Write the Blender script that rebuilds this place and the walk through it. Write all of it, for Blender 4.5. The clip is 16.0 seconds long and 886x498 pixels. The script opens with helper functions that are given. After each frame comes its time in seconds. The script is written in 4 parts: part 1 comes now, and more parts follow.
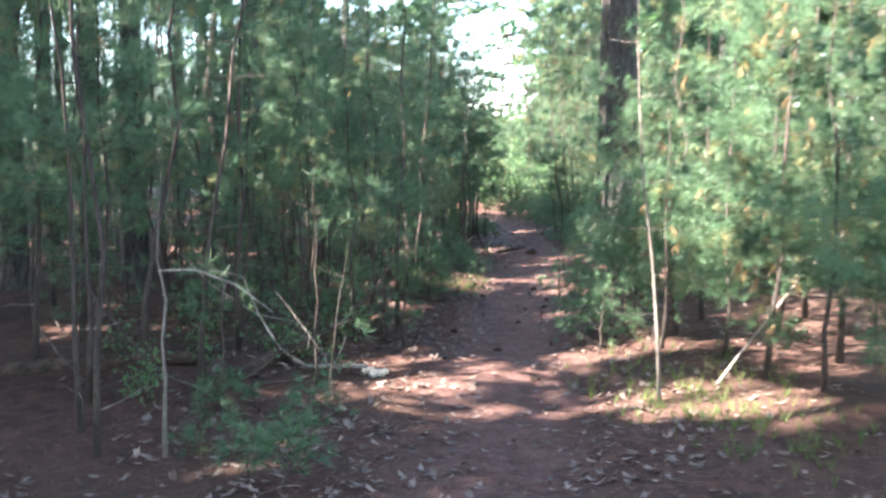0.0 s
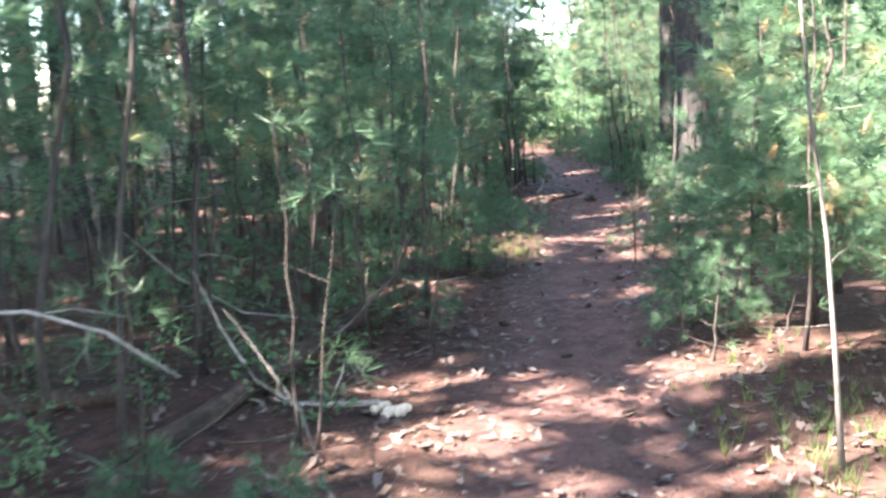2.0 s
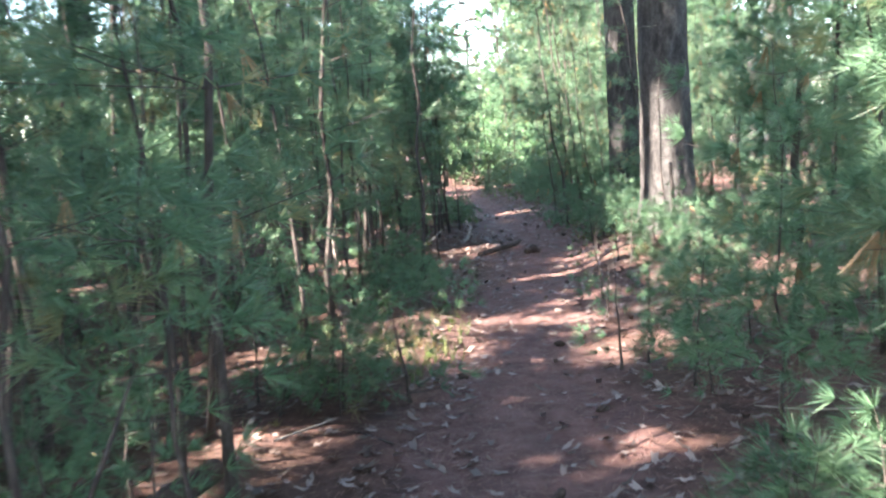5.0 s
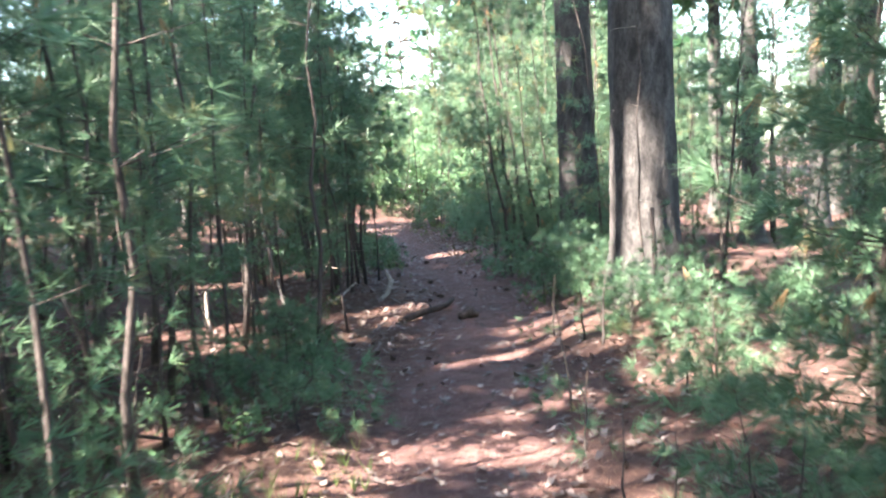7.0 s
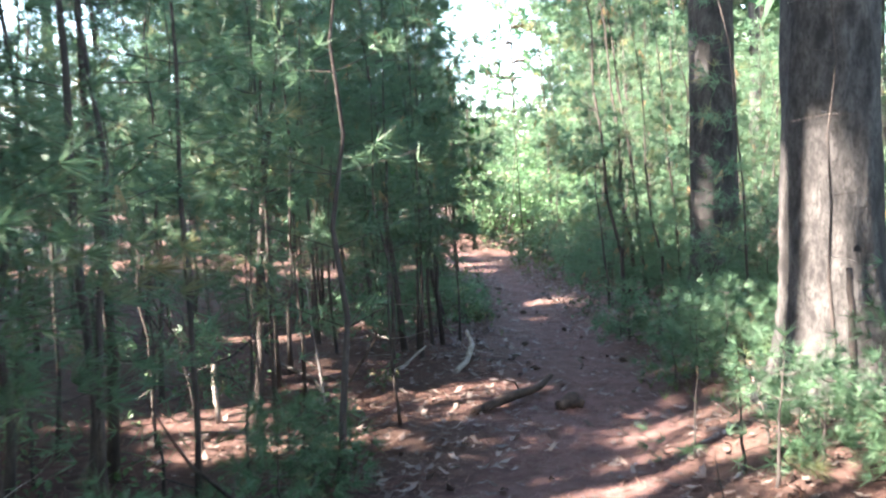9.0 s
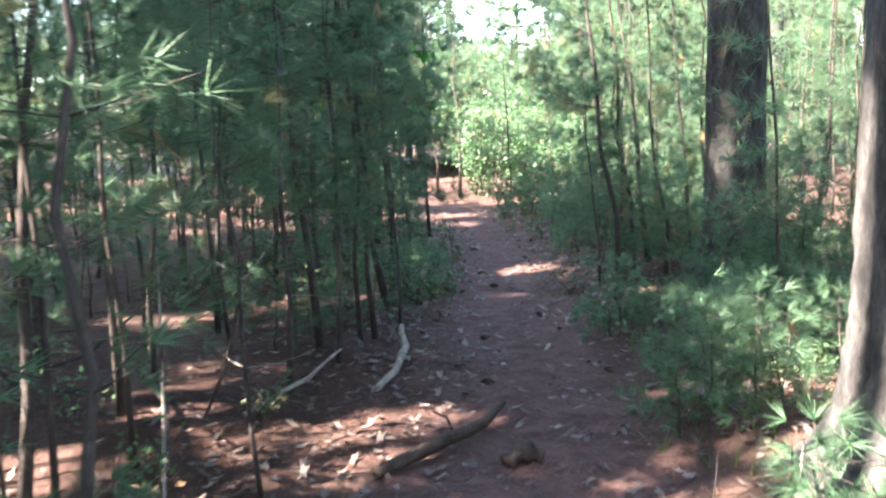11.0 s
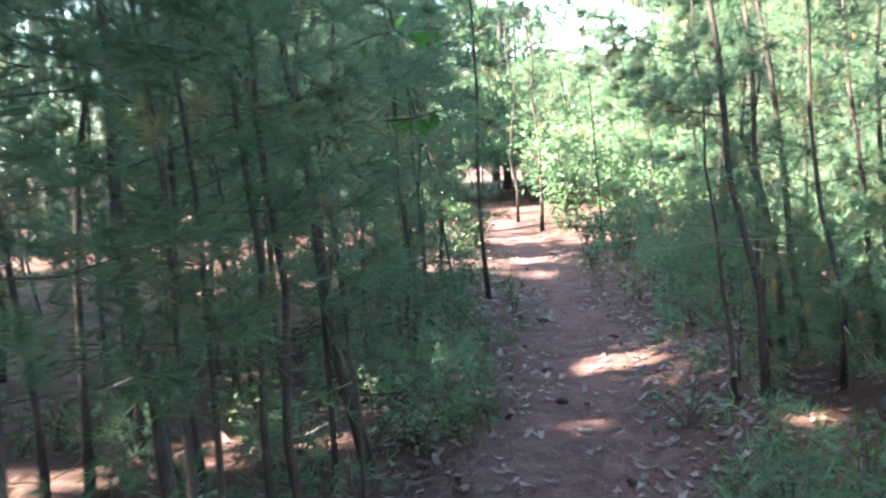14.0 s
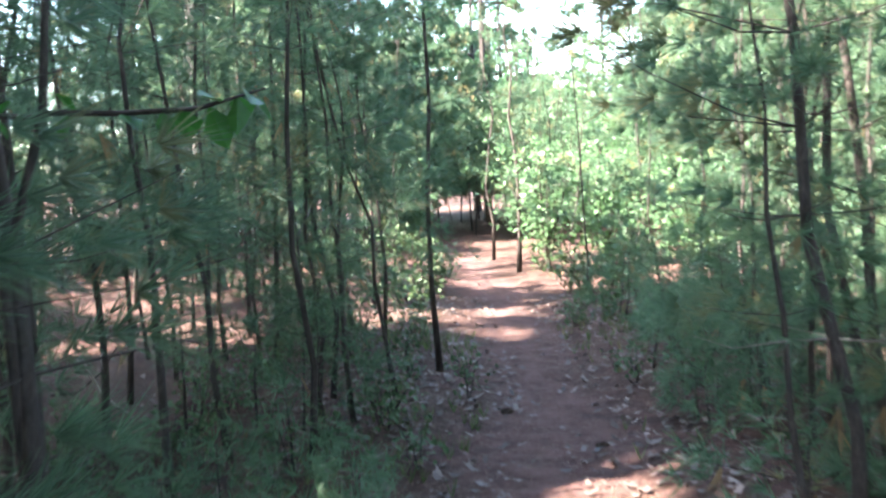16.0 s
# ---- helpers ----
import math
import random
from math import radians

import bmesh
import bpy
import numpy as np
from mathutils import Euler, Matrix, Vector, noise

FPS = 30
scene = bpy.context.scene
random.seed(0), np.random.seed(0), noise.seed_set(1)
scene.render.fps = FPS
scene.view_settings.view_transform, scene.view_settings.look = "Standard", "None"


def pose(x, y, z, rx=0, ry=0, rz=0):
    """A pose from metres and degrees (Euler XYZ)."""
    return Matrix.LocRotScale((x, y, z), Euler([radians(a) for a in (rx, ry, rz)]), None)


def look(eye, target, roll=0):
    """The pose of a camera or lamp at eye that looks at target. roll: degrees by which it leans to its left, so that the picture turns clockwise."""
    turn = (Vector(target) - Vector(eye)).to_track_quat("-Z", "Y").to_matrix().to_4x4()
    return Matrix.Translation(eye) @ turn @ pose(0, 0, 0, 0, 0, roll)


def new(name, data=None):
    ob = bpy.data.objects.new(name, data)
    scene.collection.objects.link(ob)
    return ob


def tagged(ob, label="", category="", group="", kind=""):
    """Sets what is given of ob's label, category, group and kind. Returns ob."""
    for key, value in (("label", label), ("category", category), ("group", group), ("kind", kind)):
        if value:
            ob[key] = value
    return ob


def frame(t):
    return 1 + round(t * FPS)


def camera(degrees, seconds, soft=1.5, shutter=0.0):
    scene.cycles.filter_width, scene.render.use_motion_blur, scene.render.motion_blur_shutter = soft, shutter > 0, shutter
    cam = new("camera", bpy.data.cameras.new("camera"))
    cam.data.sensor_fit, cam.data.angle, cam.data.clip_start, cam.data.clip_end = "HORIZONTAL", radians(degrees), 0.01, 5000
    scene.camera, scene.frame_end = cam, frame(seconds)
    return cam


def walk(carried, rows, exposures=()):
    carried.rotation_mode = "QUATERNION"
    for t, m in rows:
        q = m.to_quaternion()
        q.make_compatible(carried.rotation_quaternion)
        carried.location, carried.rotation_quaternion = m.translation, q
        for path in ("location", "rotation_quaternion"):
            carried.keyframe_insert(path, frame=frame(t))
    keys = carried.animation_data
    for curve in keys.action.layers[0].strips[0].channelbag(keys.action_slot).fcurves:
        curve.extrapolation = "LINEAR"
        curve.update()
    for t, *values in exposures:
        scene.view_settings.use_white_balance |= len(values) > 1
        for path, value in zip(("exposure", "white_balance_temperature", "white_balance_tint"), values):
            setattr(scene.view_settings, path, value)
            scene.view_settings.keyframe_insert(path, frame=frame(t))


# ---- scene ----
# ---------------------------------------------------------------- camera
cam = camera(50.0, 16.0, soft=2.3, shutter=0.5)
PATH = [
    (0, (-0.024, 0.084, 1.483), (-0.245, 2.064, 1.3), 0.1),
    (0.5, (-0.062, 0.652, 1.449), (-0.354, 2.616, 1.207), 1.7),
    (1, (-0.155, 1.209, 1.438), (-0.457, 3.173, 1.211), -1.4),
    (1.5, (-0.192, 1.736, 1.444), (-0.599, 3.672, 1.15), -2.3),
    (2, (-0.243, 2.283, 1.458), (-0.56, 4.234, 1.15), -2.7),
    (2.5, (-0.221, 2.872, 1.473), (-0.486, 4.832, 1.177), -2.9),
    (3, (-0.311, 3.473, 1.463), (-0.637, 5.413, 1.104), -1.2),
    (3.5, (-0.324, 4.032, 1.446), (-0.645, 5.98, 1.128), -2.9),
    (6, (-0.389, 6.71, 1.23), (-0.49, 8.697, 1.022), -2.9),
    (6.5, (-0.381, 7.306, 1.298), (-0.475, 9.294, 1.107), -1.8),
    (7, (-0.351, 7.933, 1.331), (-0.385, 9.923, 1.134), -2.9),
    (7.5, (-0.288, 8.541, 1.352), (-0.343, 10.534, 1.201), -3.8),
    (8, (-0.330, 9.050, 1.340), (-0.517, 11.037, 1.216), -4.9),
    (10.5, (-0.101, 11.504, 1.374), (-0.385, 13.47, 1.146), -1.4),
    (11, (-0.061, 11.986, 1.378), (-0.345, 13.948, 1.111), -1.6),
    (11.5, (0.017, 12.476, 1.398), (-0.369, 14.435, 1.285), -1.4),
    (12, (-0.037, 13.006, 1.371), (-0.347, 14.978, 1.243), -2.0),
    (12.5, (-0.034, 13.532, 1.367), (-0.404, 15.49, 1.199), -5.0),
    (13, (-0.027, 13.924, 1.411), (-0.539, 15.85, 1.237), -2.8),
    (13.5, (-0.104, 14.415, 1.419), (-0.552, 16.352, 1.206), -2.5),
    (14, (-0.107, 14.924, 1.388), (-0.602, 16.85, 1.172), -3.5),
    (14.5, (-0.14, 15.45, 1.371), (-0.594, 17.38, 1.107), -2.2),
    (15, (-0.15, 15.97, 1.356), (-0.484, 17.926, 1.104), -3.9),
    (15.5, (-0.188, 16.44, 1.386), (-0.601, 18.381, 1.141), -2.1),
    (16, (-0.267, 16.923, 1.362), (-0.734, 18.861, 1.201), -2.4),
]
walk(cam, [(t, look(eye, target, roll)) for t, eye, target, roll in PATH], [(0.0, 4.2, 6800, 7.0), (2.5, 4.55, 6700, 7.0), (6.0, 4.40, 6700, 6.5), (12.0, 4.6, 6800, 6.0), (14.0, 4.75, 6800, 5.5), (16.0, 4.55, 6700, 5.0)])

# ---------------------------------------------------------------- light
SUN_UP = 48.0                        # degrees above the horizon
SUN_WAY = Vector((-0.85, -0.53))     # level way towards the sun
SHADE_X = -SUN_WAY.x / math.tan(radians(SUN_UP))   # how far a shadow lands per metre of height
SHADE_Y = -SUN_WAY.y / math.tan(radians(SUN_UP))

world = bpy.data.worlds.new("forest_sky")
scene.world = world
world.use_nodes = True
sky = world.node_tree.nodes.new("ShaderNodeTexSky")
sky.sky_type, sky.sun_disc = "NISHITA", False
sky.sun_elevation = radians(SUN_UP)
sky.sun_rotation = math.atan2(SUN_WAY.x, SUN_WAY.y)
back = world.node_tree.nodes["Background"]
back.inputs["Strength"].default_value = 0.115
world.node_tree.links.new(sky.outputs[0], back.inputs["Color"])

sun = new("sun", bpy.data.lights.new("sun", "SUN"))
sun.data.energy, sun.data.angle, sun.data.color = 5.0, radians(0.53), (1.0, 0.90, 0.84)
sun.matrix_world = look((SUN_WAY.x * 30, SUN_WAY.y * 30, 30 * math.tan(radians(SUN_UP))), (0, 0, 0))


# ---------------------------------------------------------------- materials
def graph(name):
    m = bpy.data.materials.new(name)
    m.use_nodes = True
    m.node_tree.nodes.clear()
    return m, m.node_tree.nodes, m.node_tree.links


def node(nodes, kind, **inputs):
    n = nodes.new(kind)
    for key, value in inputs.items():
        n.inputs[key.replace("_", " ")].default_value = value
    return n


def mixed(nodes, links, fac, a, b):
    n = nodes.new("ShaderNodeMix")
    n.data_type = "RGBA"
    for slot, v in ((0, fac), (6, a), (7, b)):
        if isinstance(v, bpy.types.NodeSocket):
            links.new(v, n.inputs[slot])
        else:
            n.inputs[slot].default_value = (*v, 1) if slot else v
    return n.outputs[2]


def ramped(nodes, links, fac, low, high):
    n = nodes.new("ShaderNodeMapRange")
    links.new(fac, n.inputs[0])
    n.inputs[1].default_value, n.inputs[2].default_value = low, high
    return n.outputs[0]


def noisy(nodes, links, scale, detail=4.0, stretch=None, rough=0.55):
    coord = nodes.new("ShaderNodeTexCoord")
    n = node(nodes, "ShaderNodeTexNoise", Scale=scale, Detail=detail, Roughness=rough)
    out = coord.outputs["Object"]
    if stretch:
        mp = nodes.new("ShaderNodeMapping")
        mp.inputs["Scale"].default_value = stretch
        links.new(out, mp.inputs[0])
        out = mp.outputs[0]
    links.new(out, n.inputs["Vector"])
    return n.outputs[0]


def leaf_material(name, dark, light, old, old_from=0.62, glow=0.5, rough=0.5, spread=2.2):
    """A needle or leaf: part of the light goes through it; tufts here and there have yellowed."""
    m, nodes, links = graph(name)
    geo = nodes.new("ShaderNodeNewGeometry")
    info = nodes.new("ShaderNodeObjectInfo")
    base = mixed(nodes, links, geo.outputs["Random Per Island"], dark, light)
    patch = noisy(nodes, links, spread, 3.0)
    base = mixed(nodes, links, ramped(nodes, links, patch, old_from, old_from + 0.12), base, old)
    tone = nodes.new("ShaderNodeHueSaturation")
    links.new(base, tone.inputs["Color"])
    links.new(ramped(nodes, links, info.outputs["Random"], -1.6, 1.2), tone.inputs["Value"])
    body = node(nodes, "ShaderNodeBsdfPrincipled", Roughness=rough)
    body.inputs["Specular IOR Level"].default_value = 0.35
    links.new(tone.outputs[0], body.inputs["Base Color"])
    thin = nodes.new("ShaderNodeBsdfTranslucent")
    links.new(tone.outputs[0], thin.inputs["Color"])
    mix = nodes.new("ShaderNodeMixShader")
    mix.inputs[0].default_value = glow
    out = nodes.new("ShaderNodeOutputMaterial")
    links.new(body.outputs[0], mix.inputs[1])
    links.new(thin.outputs[0], mix.inputs[2])
    links.new(mix.outputs[0], out.inputs[0])
    return m


def bark_material(name, dark, light, lichen, stretch, bump=0.6, scale=9.0, lichen_from=0.6):
    m, nodes, links = graph(name)
    grain = noisy(nodes, links, scale, 6.0, stretch, 0.65)
    fine = noisy(nodes, links, scale * 6, 4.0, stretch)
    base = mixed(nodes, links, ramped(nodes, links, grain, 0.36, 0.64), dark, light)
    base = mixed(nodes, links, ramped(nodes, links, fine, 0.45, 0.75), base, dark)
    base = mixed(nodes, links, ramped(nodes, links, noisy(nodes, links, 2.3, 5.0), lichen_from, lichen_from + 0.15), base, lichen)
    body = node(nodes, "ShaderNodeBsdfPrincipled", Roughness=0.9)
    body.inputs["Specular IOR Level"].default_value = 0.2
    links.new(base, body.inputs["Base Color"])
    b = node(nodes, "ShaderNodeBump", Strength=bump, Distance=0.02)
    links.new(grain, b.inputs["Height"])
    links.new(b.outputs[0], body.inputs["Normal"])
    out = nodes.new("ShaderNodeOutputMaterial")
    links.new(body.outputs[0], out.inputs[0])
    return m


def ground_material():
    m, nodes, links = graph("forest_floor")
    trail = nodes.new("ShaderNodeAttribute")
    trail.attribute_name = "worn"
    big, mid, fine = noisy(nodes, links, 0.9, 5.0), noisy(nodes, links, 7.0, 6.0), noisy(nodes, links, 70.0, 5.0, None, 0.7)
    duff = mixed(nodes, links, ramped(nodes, links, mid, 0.35, 0.65), (0.034, 0.020, 0.018), (0.098, 0.052, 0.044))
    duff = mixed(nodes, links, ramped(nodes, links, big, 0.42, 0.62), duff, (0.070, 0.042, 0.034))
    worn = mixed(nodes, links, ramped(nodes, links, mid, 0.38, 0.68), (0.080, 0.045, 0.042), (0.140, 0.078, 0.071))
    base = mixed(nodes, links, trail.outputs["Fac"], duff, worn)
    flecks = ramped(nodes, links, fine, 0.55, 0.72)
    base = mixed(nodes, links, flecks, base, (0.040, 0.023, 0.019))
    straw = ramped(nodes, links, noisy(nodes, links, 46.0, 4.0, (1.0, 3.2, 1.0), 0.7), 0.60, 0.72)
    base = mixed(nodes, links, straw, base, (0.19, 0.102, 0.080))
    body = node(nodes, "ShaderNodeBsdfPrincipled", Roughness=0.95)
    body.inputs["Specular IOR Level"].default_value = 0.15
    links.new(base, body.inputs["Base Color"])
    b = node(nodes, "ShaderNodeBump", Strength=0.9, Distance=0.03)
    links.new(fine, b.inputs["Height"])
    b2 = node(nodes, "ShaderNodeBump", Strength=0.7, Distance=0.06)
    links.new(mid, b2.inputs["Height"])
    links.new(b.outputs[0], b2.inputs["Normal"])
    links.new(b2.outputs[0], body.inputs["Normal"])
    out = nodes.new("ShaderNodeOutputMaterial")
    links.new(body.outputs[0], out.inputs[0])
    return m


NEEDLES = leaf_material("pine_needles", (0.066, 0.135, 0.078), (0.150, 0.250, 0.138), (0.28, 0.24, 0.11), 0.565)
NEEDLES_HIGH = leaf_material("canopy_needles", (0.05, 0.12, 0.06), (0.10, 0.20, 0.09), (0.16, 0.14, 0.05), 0.68)
BROAD = leaf_material("broad_leaves", (0.09, 0.19, 0.085), (0.19, 0.32, 0.16), (0.30, 0.30, 0.14), 0.62, 0.5, 0.4)
LUSH = leaf_material("lush_green_leaves", (0.035, 0.14, 0.02), (0.07, 0.22, 0.04), (0.08, 0.20, 0.04), 0.66, 0.5, 0.4)
SHRUB = leaf_material("shrub_leaves", (0.06, 0.12, 0.05), (0.11, 0.17, 0.08), (0.22, 0.13, 0.08), 0.54, 0.4)
GRASS = leaf_material("grass_blades", (0.07, 0.12, 0.035), (0.14, 0.19, 0.06), (0.28, 0.22, 0.10), 0.58, 0.4)
DEAD_LEAF = leaf_material("dead_leaves", (0.060, 0.038, 0.030), (0.27, 0.205, 0.18), (0.06, 0.036, 0.028), 0.60, 0.15, 0.6, 5.0)
DEAD_NEEDLE = leaf_material("fallen_needles", (0.14, 0.066, 0.045), (0.27, 0.145, 0.105), (0.10, 0.05, 0.035), 0.60, 0.15, 0.6, 5.0)
BROWN_NEEDLE = leaf_material("dead_hanging_needles", (0.26, 0.16, 0.08), (0.38, 0.26, 0.13), (0.22, 0.13, 0.07), 0.60, 0.3)
THIN_BARK = bark_material("sapling_bark", (0.026, 0.021, 0.020), (0.075, 0.060, 0.054), (0.15, 0.15, 0.135), (1, 1, 0.35), 0.3, 22.0, 0.66)
PALE_BARK = bark_material("bleached_wood", (0.15, 0.125, 0.11), (0.33, 0.29, 0.26), (0.08, 0.065, 0.06), (1, 1, 0.2), 0.3, 22.0, 0.62)
OLD_BARK = bark_material("old_pine_bark", (0.020, 0.018, 0.018), (0.080, 0.073, 0.070), (0.13, 0.135, 0.125), (1, 1, 0.42), 0.9, 13.0, 0.64)
ROTTEN = bark_material("rotten_log_bark", (0.022, 0.016, 0.014), (0.085, 0.055, 0.042), (0.17, 0.11, 0.085), (1, 0.3, 1), 0.8, 12.0, 0.62)
GREY_WOOD = bark_material("weathered_stem", (0.075, 0.062, 0.056), (0.20, 0.175, 0.155), (0.045, 0.038, 0.036), (1, 1, 0.3), 0.3, 14.0, 0.52)
CUT_WOOD = bark_material("broken_wood", (0.40, 0.30, 0.22), (0.62, 0.52, 0.42), (0.50, 0.36, 0.26), (1, 1, 0.3), 0.3, 30.0)
FLOOR = ground_material()


# ---------------------------------------------------------------- mesh helpers
def soup(name, verts, material, kind_of=3):
    """A mesh of loose triangles from an array of corners, three rows a triangle."""
    me = bpy.data.meshes.new(name)
    verts = np.ascontiguousarray(verts, dtype=np.float32).reshape(-1, 3)
    n = len(verts)
    me.vertices.add(n)
    me.vertices.foreach_set("co", verts.ravel())
    me.loops.add(n)
    me.loops.foreach_set("vertex_index", np.arange(n, dtype=np.int32))
    me.polygons.add(n // kind_of)
    me.polygons.foreach_set("loop_start", np.arange(0, n, kind_of, dtype=np.int32))
    me.update(calc_edges=True)
    me.materials.append(material)
    return me


def solid(name, verts, faces, material, smooth=True):
    me = bpy.data.meshes.new(name)
    me.from_pydata([tuple(v) for v in verts], [], faces)
    me.materials.append(material)
    if smooth:
        me.polygons.foreach_set("use_smooth", [True] * len(me.polygons))
    me.update()
    return me


def part(name, me, parent, label=""):
    ob = new(name, me)
    ob.parent = parent
    return tagged(ob, label)


def thing(name, x, y, label, category, group="", z=0.0):
    ob = new(name)
    ob.empty_display_size = 0.1
    ob.location = (x, y, z)
    return tagged(ob, label, category, group)


def tube(points, radii, sides=6, closed=True):
    """Corners and faces of a round, tapering limb along the points."""
    points = np.asarray(points, float)
    verts, faces = [], []
    for i, (p, r) in enumerate(zip(points, radii)):
        way = points[min(i + 1, len(points) - 1)] - points[max(i - 1, 0)]
        way = way / (np.linalg.norm(way) + 1e-9)
        side = np.cross(way, (0.31, 0.95, 0.02) if abs(way[2]) > 0.7 else (0, 0, 1))
        side /= np.linalg.norm(side) + 1e-9
        up = np.cross(side, way)
        for k in range(sides):
            a = 2 * math.pi * k / sides
            verts.append(p + r * (math.cos(a) * side + math.sin(a) * up))
        if i:
            b = (i - 1) * sides
            for k in range(sides):
                k2 = (k + 1) % sides
                faces.append((b + k, b + k2, b + sides + k2, b + sides + k))
    if closed:
        faces.append(tuple(range(sides))[::-1])
        faces.append(tuple(range(len(verts) - sides, len(verts))))
    return verts, faces


def joined(pieces):
    verts, faces = [], []
    for v, f in pieces:
        base = len(verts)
        verts.extend(v)
        faces.extend(tuple(i + base for i in face) for face in f)
    return verts, faces


def unit(a):
    return a / (np.linalg.norm(a, axis=-1, keepdims=True) + 1e-9)


def tufts(rng, places, ways, blades, length, width, open_out=0.85):
    """Needle tufts: blades that fan out from every place, round its way. Returns triangle corners."""
    n = len(places)
    if not n:
        return np.zeros((0, 3))
    dirs = unit(np.repeat(ways, blades, 0) + open_out * unit(rng.normal(size=(n * blades, 3))))
    size = length * rng.uniform(0.7, 1.15, (n * blades, 1))
    foot = np.repeat(places, blades, 0) + dirs * 0.06 * size
    across = unit(np.cross(dirs, rng.normal(size=dirs.shape))) * width / 2
    sag = np.zeros_like(dirs)
    sag[:, 2] = -0.12 * size[:, 0]
    return np.stack([foot - across, foot + across, foot + dirs * size + sag], 1).reshape(-1, 3)


# ---------------------------------------------------------------- the trail and where the sun comes through
TRAIL = ((-60, -3.0), (-10, -0.6), (0, -0.2), (4, -0.25), (6.4, -0.32), (9.4, -0.43), (11, -0.40), (13.5, -0.34), (16, -0.22), (17.5, -0.36),
         (19, -0.64), (21, -0.82), (22.5, -1.0), (24.4, -1.48), (26, -1.84), (29.5, -2.85), (32.2, -3.7), (38, -6.2), (60, -18.0), (400, -200.0))
TRAIL_Y = np.array([p[0] for p in TRAIL], float)
TRAIL_X = np.array([p[1] for p in TRAIL], float)


def off_trail(x, y):
    return np.abs(x - np.interp(y, TRAIL_Y, TRAIL_X))


# x, y, radius of sun flecks on the ground
FLECKS_NEAR = ((-1.15, 6.00, 0.24), (-0.80, 6.35, 0.24), (-0.62, 6.60, 0.15), (-0.84, 5.68, 0.14), (-0.53, 7.20, 0.09), (0.26, 7.30, 0.16), (0.62, 7.45, 0.14),
               (0.42, 5.68, 0.26), (0.98, 5.76, 0.45), (1.42, 5.87, 0.40), (-1.46, 4.40, 0.15), (0.95, 7.72, 0.2), (-1.62, 9.50, 0.15),
               (0.20, 9.45, 0.13), (0.22, 7.0, 0.10), (-1.74, 8.98, 0.12), (-1.08, 9.55, 0.10))
FLECKS_MID = ((-1.02, 11.0, 0.20), (-0.04, 12.0, 0.17), (-0.72, 12.15, 0.14), (-0.06, 12.75, 0.13), (-0.43, 14.15, 0.23), (-0.17, 13.30, 0.15),
              (-0.45, 11.84, 0.13), (-0.88, 11.72, 0.15), (-0.12, 10.85, 0.10), (-1.92, 12.45, 0.14), (-2.31, 15.6, 0.22), (-2.09, 16.4, 0.17),
              (0.55, 14.6, 0.2), (1.75, 15.8, 0.3), (-0.25, 14.25, 0.14))
FLECKS_FAR = ((-1.97, 16.3, 0.17), (-2.45, 15.0, 0.22), (-1.92, 14.85, 0.17), (-1.52, 15.0, 0.15), (-2.75, 15.35, 0.22), (-1.18, 14.9, 0.10), (-2.2, 14.55, 0.13), (-2.1, 15.3, 0.12), (0.9, 15.6, 0.25), (0.36, 16.7, 0.12),
              (-0.62, 20.85, 0.30), (-0.42, 21.15, 0.20), (0.50, 19.46, 0.26), (-1.24, 18.55, 0.12), (-1.55, 18.9, 0.12), (-1.70, 24.7, 0.34), (-1.80, 25.9, 0.28),
              (-2.6, 25.4, 0.3), (-3.25, 25.5, 0.3), (-4.3, 24.9, 0.4), (-0.68, 19.35, 0.10), (-1.62, 17.1, 0.12))
FLECKS_WIDE = ((3.4, 24.2, 0.8), (4.6, 27.0, 1.0), (3.0, 28.6, 0.8), (5.0, 22.4, 0.9), (2.5, 26.2, 0.5), (3.2, 19.0, 0.5), (6.4, 25.0, 1.0), (-6.1, 15.6, 0.5), (-4.85, 14.7, 0.4), (-4.0, 7.8, 0.25), (-5.5, 13.4, 0.4), (-2.3, 15.6, 0.2), (-3.0, 18.3, 0.3),
               (-5.8, 26.9, 0.6), (-5.1, 23.9, 0.45), (-6.1, 26.2, 0.5), (-3.95, 24.3, 0.3), (-9.7, 28.1, 0.8), (-3.4, 34.0, 0.6),
               (-1.1, 28.3, 0.45), (-0.5, 28.5, 0.5), (-8.0, 21.0, 0.5), (-9.0, 16.0, 0.6), (-2.8, 20.4, 0.2), (-2.0, 17.9, 0.12))
# x, y, height of its top, radius of foliage and trunks that stand in the sun
LIT_NEAR = ((1.6, 6.7, 2.7, 1.0), (2.6, 7.7, 2.9, 1.3), (2.2, 6.3, 2.8, 1.0), (1.2, 7.2, 1.5, 0.35), (2.0, 5.4, 2.5, 0.7), (-1.90, 4.53, 1.45, 0.12), (0.40, 7.9, 0.7, 0.18), (0.62, 6.0, 0.5, 0.14),
            (0.75, 6.5, 1.5, 0.25), (1.0, 8.3, 1.5, 0.3))
LIT_MID = ((0.82, 15.0, 0.85, 0.22), (0.98, 14.86, 0.28, 0.2), (0.60, 14.6, 0.6, 0.3), (1.7, 16.2, 1.5, 0.4),
           (0.75, 16.6, 0.7, 0.5), (1.1, 14.1, 0.7, 0.25))
